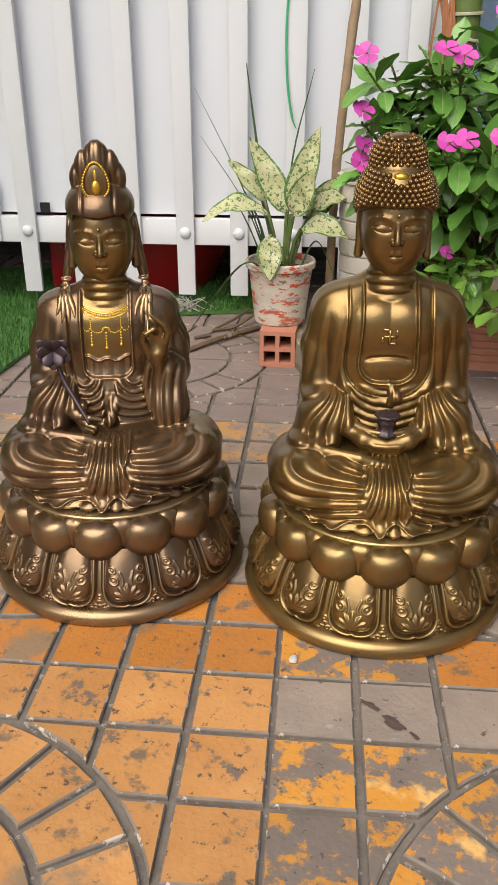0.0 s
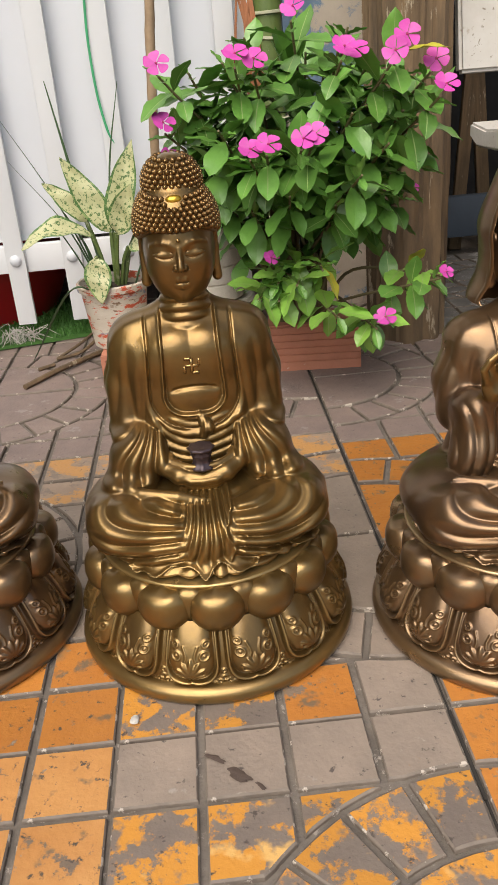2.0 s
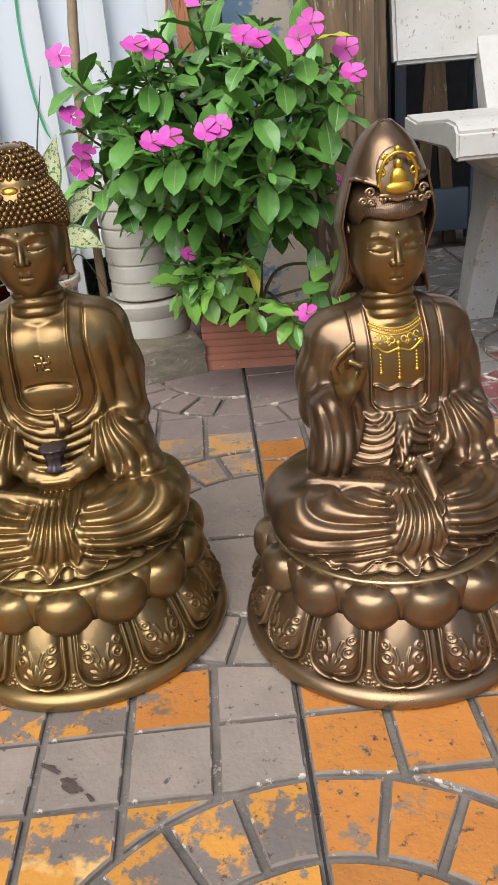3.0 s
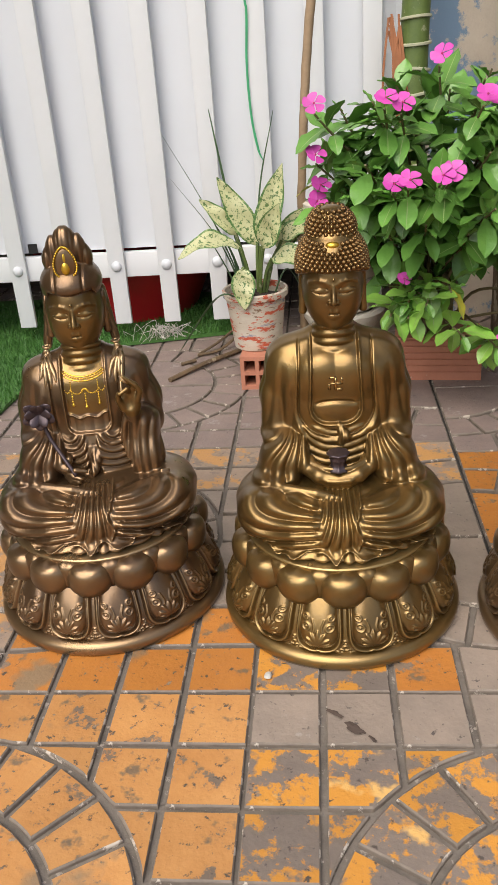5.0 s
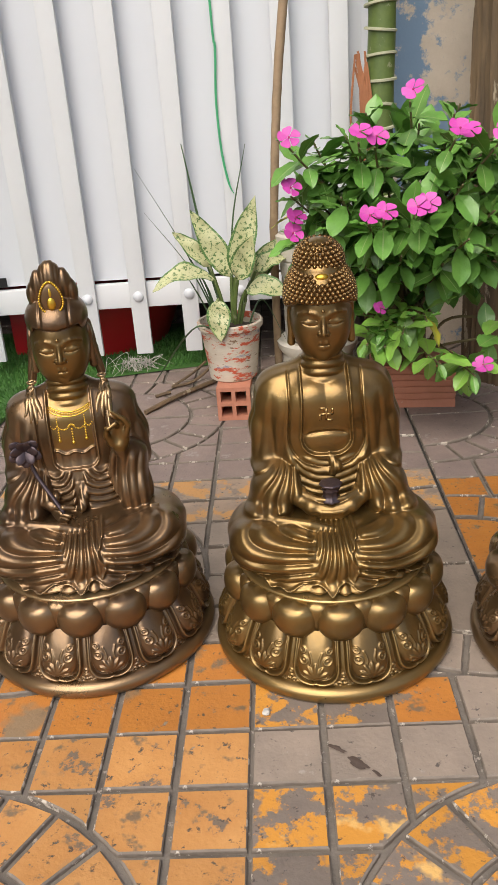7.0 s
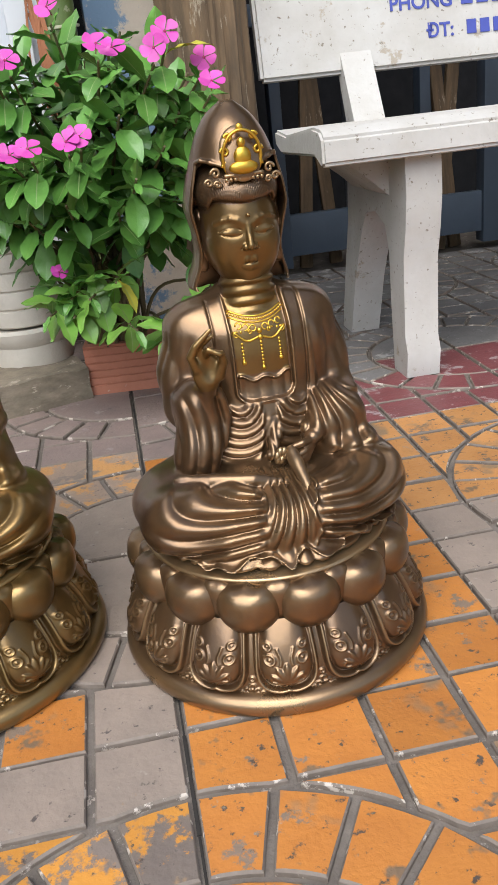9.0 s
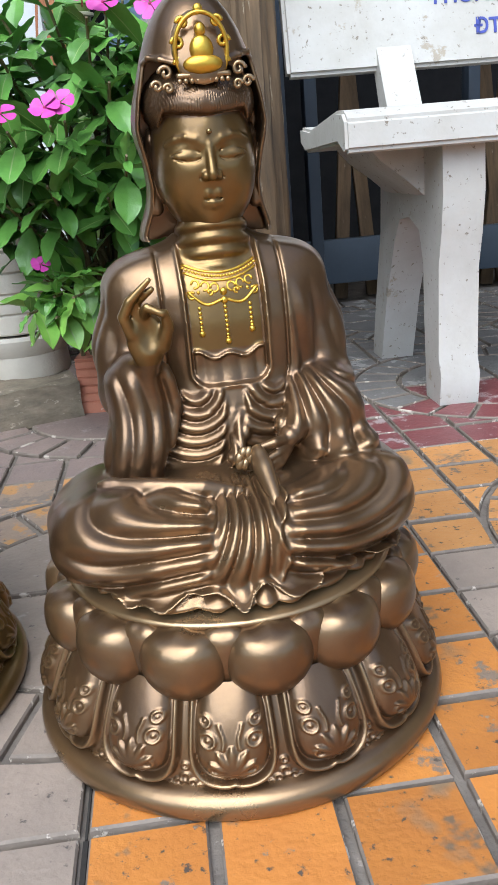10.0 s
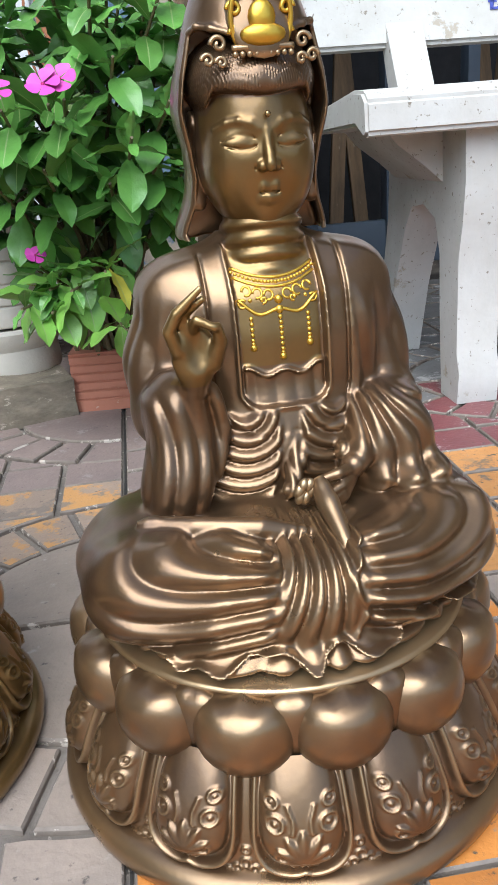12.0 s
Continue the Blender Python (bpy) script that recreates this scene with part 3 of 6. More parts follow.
def lotus_base(pile, off_low, off_up):
    """Oval foot, a ring of panelled petals, and a ring of swelling petals above."""
    # foot
    prof = [(0.0, 0), (14.1, 0), (14.35, 0.35), (14.45, 0.8), (14.35, 1.25), (14.0, 1.6), (13.5, 1.75), (13.1, 1.9)]
    th = np.linspace(0, 2 * np.pi, 160, endpoint=False)
    R = np.array([p[0] for p in prof])[:, None]
    V, Q = grid_mesh(R * np.cos(th), R * np.sin(th), np.array([p[1] for p in prof])[:, None] + 0 * th)
    pile.add(V, Q)
    # panelled petals as one relief
    na, nz = NP * 60, 112
    th = np.linspace(0, 2 * np.pi, na, endpoint=False)
    s = np.linspace(0, 1, nz)[:, None]
    base_r = 13.2 - 2.5 * s ** 1.6
    z = 1.6 + 6.3 * s
    w = 2 * np.pi / NP
    loc = (((th - off_low) / w + 0.5) % 1.0 - 0.5)[None, :]
    X = loc * w * base_r
    Y = (s - 0.0) * 6.6
    half = w * base_r * 0.5
    # U shape: straight sides, round foot
    hw = half * 0.93
    d_side = np.abs(X) - hw
    cyc = 3.15
    d_round = ((np.abs(X) / hw) ** 2.9 + (np.abs(Y - cyc) / (cyc - 0.25)) ** 2.9) ** (1 / 2.9) * hw - hw
    d = np.where(Y > cyc, d_side, d_round)
    d = d + 0.12 * np.exp(-(X / 0.25) ** 2) * (Y < 1.4)
    disp = 0.7 * step(-d, 0.0, 0.22)
    disp -= 0.14 * np.exp(-((d + 0.16) / 0.06) ** 2)
    disp -= 0.5 * step(-d, 0.34, 0.6)
    boss = 1 - (np.abs(X) / (hw - 0.5)) ** 3.0 - (np.where(Y < 3.6, (3.6 - Y) / 2.55, (Y - 3.6) / 4.8)) ** 2.6
    disp += 1.05 * np.clip(boss, 0, 1) ** 0.5
    # small lotus relief within
    lot = np.zeros_like(X)
    for a, L, wd in ((0, 1.75, 0.36), (0.5, 1.65, 0.33), (-0.5, 1.65, 0.33), (1.0, 1.5, 0.3), (-1.0, 1.5, 0.3), (1.5, 1.2, 0.24), (-1.5, 1.2, 0.24)):
        x0, y0 = 0.0, 1.7
        ux, uy = math.sin(a), math.cos(a)
        t = (X - x0) * ux + (Y - y0) * uy
        c = (X - x0) * uy - (Y - y0) * ux
        lw = wd * np.sin(np.pi * np.clip(t / L, 0, 1)) ** 0.7 + 1e-3
        lot = np.maximum(lot, np.clip(1 - (c / lw) ** 2, 0, 1) * (t > 0) * (t < L))
    for sx in (-1, 1):
        for (cx, cy, r) in ((1.25, 3.7, 0.4), (1.35, 4.7, 0.3), (0.35, 1.35, 0.24), (1.0, 2.0, 0.28)):
            rr = np.sqrt((X - sx * cx) ** 2 + (Y - cy) ** 2)
            lot = np.maximum(lot, 0.9 * np.exp(-((rr - r) / 0.075) ** 2))
            lot = np.maximum(lot, 0.7 * np.exp(-(rr / 0.09) ** 2))
        lot = np.maximum(lot, 0.8 * np.exp(-((X - sx * (0.5 + 0.12 * np.sin(Y * 3))) / 0.07) ** 2) * (Y > 3.2) * (Y < 4.6))
    disp += 0.2 * lot * (boss > 0.04)
    # scrolls in the gaps at the foot
    Xg = (np.abs(loc) - 0.5) * w * base_r
    for cx, cy, r in ((0.0, 0.75, 0.26), (-0.45, 0.4, 0.22), (0.0, 1.45, 0.18), (-0.9, 0.2, 0.16)):
        rr = np.sqrt((Xg - cx) ** 2 + (Y - cy) ** 2)
        disp += 0.16 * np.exp(-((rr - r) / 0.07) ** 2) * (d > 0.03)
    Rr = base_r + disp
    V, Q = grid_mesh(Rr * np.cos(th), Rr * np.sin(th), z + 0 * th)
    pile.add(V, Q)
    # swelling petals
    for ring, (n, off, rad, zc, rx, ry, rz) in enumerate(((NP, off_up + w / 2, 10.9, 9.4, 1.7, 1.1, 2.1), (NP, off_up, 10.75, 8.95, 2.78, 2.4, 2.6))):
        for k in range(n):
            a = off + k * w
            tt = np.linspace(0, np.pi, 20)
            ph = np.linspace(0, 2 * np.pi, 28, endpoint=False)
            T, Pn = np.meshgrid(tt, ph, indexing="ij")
            x, y, zz = np.sin(T) * np.cos(Pn), np.sin(T) * np.sin(Pn), -np.cos(T)
            zz = np.where(zz > 0.6, 0.6 + (zz - 0.6) * 0.6, zz)
            top = np.clip(zz / 0.84, 0, 1)
            y = y - 0.16 * top ** 2
            notch = np.exp(-(x / 0.22) ** 2) * np.clip(zz - 0.45, 0, 1)
            zz = zz + 0.03 * np.exp(-(x / 0.12) ** 2) * top ** 6 * ring - 0.05 * np.exp(-((np.abs(x) - 0.26) / 0.14) ** 2) * top ** 4 * ring
            y = y + 0.5 * notch
            V, Q = grid_mesh(x * rx, y * ry, zz * rz)
            ca, sa = math.cos(a + math.pi / 2), math.sin(a + math.pi / 2)
            cx, cy = rad * math.cos(a), rad * math.sin(a)
            W = np.stack([V[:, 0] * ca - V[:, 1] * sa + cx, V[:, 0] * sa + V[:, 1] * ca + cy, V[:, 2] + zc], 1)
            pile.add(W, Q)
    # seat of the lotus
    prof = [(10.7, 6.6), (11.3, 7.4), (11.0, 8.5), (10.9, 10.2), (11.1, 11.0), (11.15, 11.15), (10.9, 11.3), (0.0, 11.4)]
    th = np.linspace(0, 2 * np.pi, 120, endpoint=False)
    R = np.array([p[0] for p in prof])[:, None]
    V, Q = grid_mesh(R * np.cos(th), R * np.sin(th), np.array([p[1] for p in prof])[:, None] + 0 * th)
    pile.add(V, Q)


def body_field(kind):
    """The robed, cross-legged body up to the neck."""
    plain = kind == "b"
    D = 0.0 if plain else -2.0
    lo_open, hw_open = (23.6, 2.5) if plain else (22.4, 2.45)
    sg = 1 if kind == "c" else -1

    def f(P):
        x, y, z = P[:, 0], P[:, 1], P[:, 2]
        ax = np.abs(x)
        M = np.stack([ax, y, z], 1)
        # legs, wide and flat
        legs = ell(P, (0, 1.2, 14.4), (11.6, 9.8, 3.3))
        legs = smin(legs, ell(M, (8.1, -0.9, 14.9), (4.15, 6.3, 3.0)), 1.4)
        legs = smin(legs, chain(M, [(8.8, -4.2, 14.6), (4.6, -6.8, 14.4), (0, -7.5, 14.0)], [2.7, 2.6, 2.5]), 1.5)
        # nested folds that hang from the thigh and turn up at the knee
        wv = ((17.6 - z) + 0.45 * (-y - 3.0)) / 5.6
        X, W = (ax + 1.2) / 12.6, np.clip(wv, 0.0, None) * 0.95
        rho = (X * X + W * W) / (1.56 * X + 1.25 * W + 0.02)
        front = step(-y, -2.0, 1.5) * step(wv, 0.0, 0.22)
        outer = 0.3 + 0.7 * step(12.2 - ax, 0.2, 3.0)
        m1 = front * step(rho, 0.08, 0.18) * step(1.15 - rho, 0, 0.2) * step(ax, 1.7, 3.2) * outer
        wav = 8.2 * rho ** 0.9 + 0.15 * np.sin(ax * 0.6 + 0.8 * np.sign(x))
        fold = (0.66 + 0.16 * np.sin(rho * 9 + np.sign(x))) * folds(wav) * m1
        # gathered cloth that fans down the middle
        phi = (x - 0.25) / (20.8 - z)
        m2 = front * step(2.8 - ax, 0, 1.5)
        fold = fold + 0.42 * folds(phi * 6.2 + 0.2 * np.sin(z * 0.7) + 0.3) * m2
        fold = fold + 0.34 * np.exp(-((x - 1.9 - 0.28 * np.sin(z * 1.9)) / 0.2) ** 2) * front * step(z, 12.3, 13.0)
        legs = legs - fold + 0.3
        # hem spread over the lotus
        ang = np.arctan2(x, -y)
        rad = np.sqrt(x * x + y * y)
        hem = np.maximum((rad - 10.75 - 0.15 * np.sin(ang * 9) + np.clip(z - 11.9, 0, 9) * 1.25) * 0.62, np.abs(z - 12.6) - 1.1)
        hem = hem - 0.2 * folds(ang * 5.2 + 0.4 * np.sin(ang * 7)) * step(-y, -1, 3)
        f = smin(legs, hem, 0.6)
        zh = 12.5 + 0.42 * np.sin(ang * 12 + 1.5 * np.sin(ang * 4.6)) + 0.14 * np.sin(ang * 29)
        edge = step(rad, 8.0, 9.0) * step(13.6 - z, 0, 0.5) * step(-y, -2.0, 1.0)
        f = f - edge * (0.26 * np.exp(-((z - zh) / 0.13) ** 2) - 0.3 * step(zh - z, 0.05, 0.25))
        # feet lying on the lap
        foot_l = chain(P, [(-8.3, -2.9, 17.6), (-6.0, -4.0, 17.55), (-2.6, -5.0, 17.3), (0.2, -5.2, 16.6)], [0.4, 0.56, 0.62, 0.4])
        foot_r = chain(P, [(8.4, -3.1, 17.1), (6.0, -4.4, 16.9), (3.2, -5.9, 16.5), (1.2, -6.6, 15.7)], [0.4, 0.56, 0.66, 0.4])
        for sx in (-1, 1):
            toes = [chain(P, [(sx * 8.0, -3.1 - 0.05 * k, 17.75 - 0.22 * k), (sx * (8.9 - 0.1 * k), -2.9, 17.72 - 0.26 * k)], [0.2, 0.14]) for k in range(4)]
            for tq in toes:
                f = smin(f, tq, 0.08)
        f = smin(f, np.minimum(foot_l, foot_r), 0.4)
        # trunk
        uz = z - D * step(z, 19, 28)
        UZ = np.stack([x, y, uz], 1)
        tr = column(UZ, [12, 17, 21, 25, 28, 30.6, 32.0, 33.1, 33.8], [7.0, 6.6, 6.0, 6.2, 6.7, 6.6, 5.6, 3.7, 2.2], [5.0, 4.6, 4.2, 4.2, 4.2, 3.9, 2.9, 2.0, 1.5], [4.8, 4.7, 4.7, 4.7, 4.75, 4.85, 5.0, 5.1, 5.1])
        frontu = step(-y, -4.2, -2.6)
        if plain:
            tr = smin(tr, ell(M, (1.55, 1.75, 29.0), (2.0, 1.3, 2.2)), 1.4)
            tr = smin(tr, ell(P, (0, 1.9, 24.9), (3.0, 1.5, 1.6)), 0.9)
            tr = tr + 0.22 * np.exp(-((uz - 26.1 + 0.07 * x * x) / 0.2) ** 2) * step(2.5 - ax, 0, 0.8) * frontu
        # opening of the robe with its folded edge and lapel band
        czo, hzo = (lo_open + 38) / 2, (38 - lo_open) / 2
        rc = 1.9 if plain else 0.9
        wide = 0.055 * np.clip(30 - uz, 0, 6) if plain else 0.0
        ex = ax - wide - (hw_open - rc)
        ez = np.abs(z - czo) - (hzo - rc)
        op = np.sqrt(np.clip(ex, 0, None) ** 2 + np.clip(ez, 0, None) ** 2) + np.minimum(np.maximum(ex, ez), 0) - rc
        robe = 0.5 * step(op, 0.0, 0.14) + 0.16 * np.exp(-((op - 0.2) / 0.13) ** 2)
        robe = robe - 0.2 * np.exp(-((op - 1.55) / 0.1) ** 2) + 0.14 * step(op, 1.5, 1.75)
        vert = 0.26 * folds((ax - 0.1 * (31 - uz)) * 0.62 + 0.35) * step(op, 1.7, 2.2) * step(z, 20.5, 23) * step(31.2 - uz, 0, 2.5)
        tr = tr - (robe + vert) * frontu
        # swags below the opening
        if plain:
            low = step(23.4 - z, 0, 0.5)
            sw = 0.22 * folds(np.sqrt((x - 0.5) ** 2 * 0.9 + (z - 26.2) ** 2) * 1.15 + 0.25 * np.sin(x * 0.7)) * low * step(5.2 - ax, 0, 1.5)
            tr = tr - sw * frontu
            tr = smin(tr, chain(P, [(0.3, 0.1, 23.3), (0.9, -0.5, 22.2), (0.5, -0.5, 21.4)], [0.3, 0.55, 0.35], 0.3) - 0.08 * folds(x * 2.2), 0.25)
        else:
            ruff = z - 24.1 - 0.2 * np.cos(ax * 3.0) - 0.1 * ax
            tr = tr - (0.3 * np.exp(-(ruff / 0.13) ** 2) + 0.16 * step(-ruff, 0.0, 0.3) * folds(x * 0.85 + 0.5)) * step(2.45 - ax, 0, 0.15) * step(z, 22.2, 22.6) * frontu
            tr = smin(tr, ell(P, (0, 2.6, 19.0), (5.2, 3.4, 4.4)), 1.2)
            rb = np.sqrt((ax - 2.75) ** 2 * 1.2 + (z - 22.6) ** 2)
            sw = 0.42 * folds(rb * 1.12 + 0.35 + 0.15 * np.sin(x * 0.9)) * step(22.3 - z, 0, 0.5) * step(ax, 0.45, 0.9) * step(5.6 - ax, 0, 1.0) * step(rb, 0.5, 1.0)
            tr = tr - sw * frontu
            sash = chain(P, [(0.1, 0.9, 22.3), (-0.15, 0.0, 20.6), (0.35, -0.9, 19.2), (-0.1, -2.0, 17.9)], [0.35, 0.42, 0.5, 0.4], 0.3)
            tr = smin(tr, sash - 0.14 * folds(x * 1.7 + 0.4 * np.sin(z * 2.0)), 0.25)
        # upper arms
        am = chain(M, [(5.2, 4.9, 29.8 + D * 0.9), (6.2, 4.7, 26.0 + D * 0.7), (6.6, 3.6, 22.0)], [2.5, 2.35, 2.1], 1.2)
        th = np.arctan2(ax - 5.6, -(y - 4.5))
        am = am - 0.2 * folds(th * 1.5 + uz * 0.07 + 0.2) * step(z, 21.0, 24) * step(-y, -5.5, -3.0) * step(31.5 + D - z, 0, 2.5)
        # creases that ray out from the crook of the arm
        cr = np.arctan2(ax - 4.4, 24.6 - z)
        rr = np.sqrt((z - 24.6) ** 2 + (ax - 4.4) ** 2)
        rays = 0.42 * folds(cr * 3.6 + 0.25 * np.sin(rr * 0.9) + 0.2) * step(rr, 1.4, 2.6) * step(23.0 - z, 0, 1.2)

        def sleeve(A):
            s_ = chain(A, [(6.5, 3.4, 21.6), (5.3, 0.9, 20.4), (3.7, -1.4, 19.3)], [1.95, 1.6, 0.9], 0.6)
            s_ = smin(s_, ell(A, (6.3, 1.0, 19.0), (2.7, 3.2, 3.3)), 1.2)
            s_ = smin(s_, ell(A, (7.2, -0.7, 17.7), (2.6, 2.7, 0.7)), 0.8)
            return s_

        if plain:
            fore = sleeve(M) - rays
            hand = chain(M, [(3.9, -1.5, 19.1), (2.2, -3.0, 18.5), (0.0, -3.6, 18.2)], [0.85, 0.85, 0.65], 0.4)
            for k in range(3):
                hand = smin(hand, chain(M, [(2.4, -3.2 + 0.2 * k, 18.6 - 0.36 * k), (1.2, -4.0 + 0.2 * k, 18.3 - 0.38 * k), (-0.3, -4.2 + 0.2 * k, 18.25 - 0.38 * k)], [0.36, 0.3, 0.25]), 0.12)
            hand = np.minimum(hand, chain(M, [(3.2, -1.7, 19.5), (1.6, -2.9, 19.35), (0.1, -3.3, 19.3)], [0.48, 0.36, 0.3]))
            arms = smin(smin(am, fore, 0.6), hand, 0.18)
        else:
            R = np.stack([x * sg, y, z], 1)
            rx = R[:, 0]
            lap = sleeve(R) - rays * (rx > 0)
            # hanging sleeve of the raised arm
            up = chain(R, [(-6.6, 3.2, 21.8), (-6.3, 1.2, 22.8), (-5.5, -0.6, 24.4)], [2.1, 1.75, 1.0], 0.6)
            up = smin(up, ell(R, (-6.3, 0.4, 20.4), (1.9, 2.0, 4.6)), 0.9)
            up = smin(up, ell(R, (-6.4, -0.8, 18.6), (1.9, 1.6, 2.4)), 0.9)
            up = smin(up, chain(R, [(-4.5, -0.5, 24.0), (-4.15, -0.3, 21.5), (-4.5, -1.0, 19.0)], [0.35, 0.3, 0.3], 0.3), 0.25)
            up = up - 0.3 * folds((rx + 0.16 * (z - 24)) * 0.78 + 0.3 * np.sin(z * 0.5)) * step(24.6 - z, 0, 1.5) * step(-y, -2.6, -0.6) * (rx < -3.4)
            arms = smin(am, smin(lap, up, 0.3), 0.6)
            ho = chain(R, [(4.3, -1.5, 19.3), (3.3, -2.3, 18.9)], [0.8, 0.75])
            for fx, fy, fz, r in ((0.9, -3.3, 18.75, 0.22), (1.5, -3.7, 18.0, 0.26), (1.75, -3.7, 17.6, 0.26), (2.1, -3.6, 17.3, 0.24)):
                ho = smin(ho, chain(R, [(3.2, -2.5, (fz + 18.9) / 2), ((3.2 + fx) / 2, -3.35, fz + 0.25), (fx, fy, fz)], [0.4, 0.33, r]), 0.12)
            # raised hand with thumb and finger closed to a ring
            RH = R - v3((0.35, 2.3, 0.3))
            hr = ell(RH, (-5.7, -3.8, 25.9), (1.25, 0.6, 1.75))
            hr = smin(hr, chain(RH, [(-5.8, -3.3, 24.0), (-5.75, -3.6, 25.0)], [0.8, 0.8]), 0.4)
            hr = smax(hr, -ell(RH, (-5.55, -4.75, 26.5), (0.7, 0.7, 1.4)), 0.3)
            hr = smin(hr, chain(RH, [(-6.6, -4.0, 26.3), (-6.95, -4.2, 27.4), (-6.5, -4.4, 28.3), (-5.2, -4.6, 29.5)], [0.4, 0.36, 0.32, 0.17]), 0.2)
            hr = smin(hr, chain(RH, [(-6.2, -3.8, 27.2), (-6.1, -4.0, 28.2), (-5.1, -4.3, 28.9)], [0.36, 0.32, 0.2]), 0.12)
            hr = smin(hr, chain(RH, [(-5.7, -4.0, 27.4), (-5.5, -4.6, 27.9), (-4.7, -4.9, 27.5)], [0.34, 0.28, 0.22]), 0.12)
            hr = smin(hr, chain(RH, [(-4.75, -3.9, 25.4), (-4.35, -4.3, 26.6), (-4.5, -4.7, 27.5)], [0.5, 0.4, 0.25]), 0.2)
            arms = smin(arms, smin(ho, hr, 0.1), 0.12)
        f = smin(f, tr, 0.35)
        f = smin(f, arms, 0.3 + 1.7 * step(z, 26, 30))
        # neck with fine creases
        nz = z - D
        neck = np.sqrt(x ** 2 + ((y - 4.2 + 0.1 * (nz - 33)) * 1.02) ** 2) - (2.15 + 0.05 * np.clip(34.6 - nz, 0, 4) ** 1.8)
        neck = neck - 0.26 * folds((nz + 0.16 * (y - 4)) * 1.1) * step(34.8 - nz, 0, 0.6)
        neck = np.maximum(neck, np.maximum(31.0 - nz, nz - 37))
        return smin(f, neck, 0.2)

    return f


TILT = radians(8)


def nod(x, y, z):
    """A place on the head, which is bent a little forward."""
    return x, y * math.cos(TILT) - z * math.sin(TILT), z * math.cos(TILT) + y * math.sin(TILT)


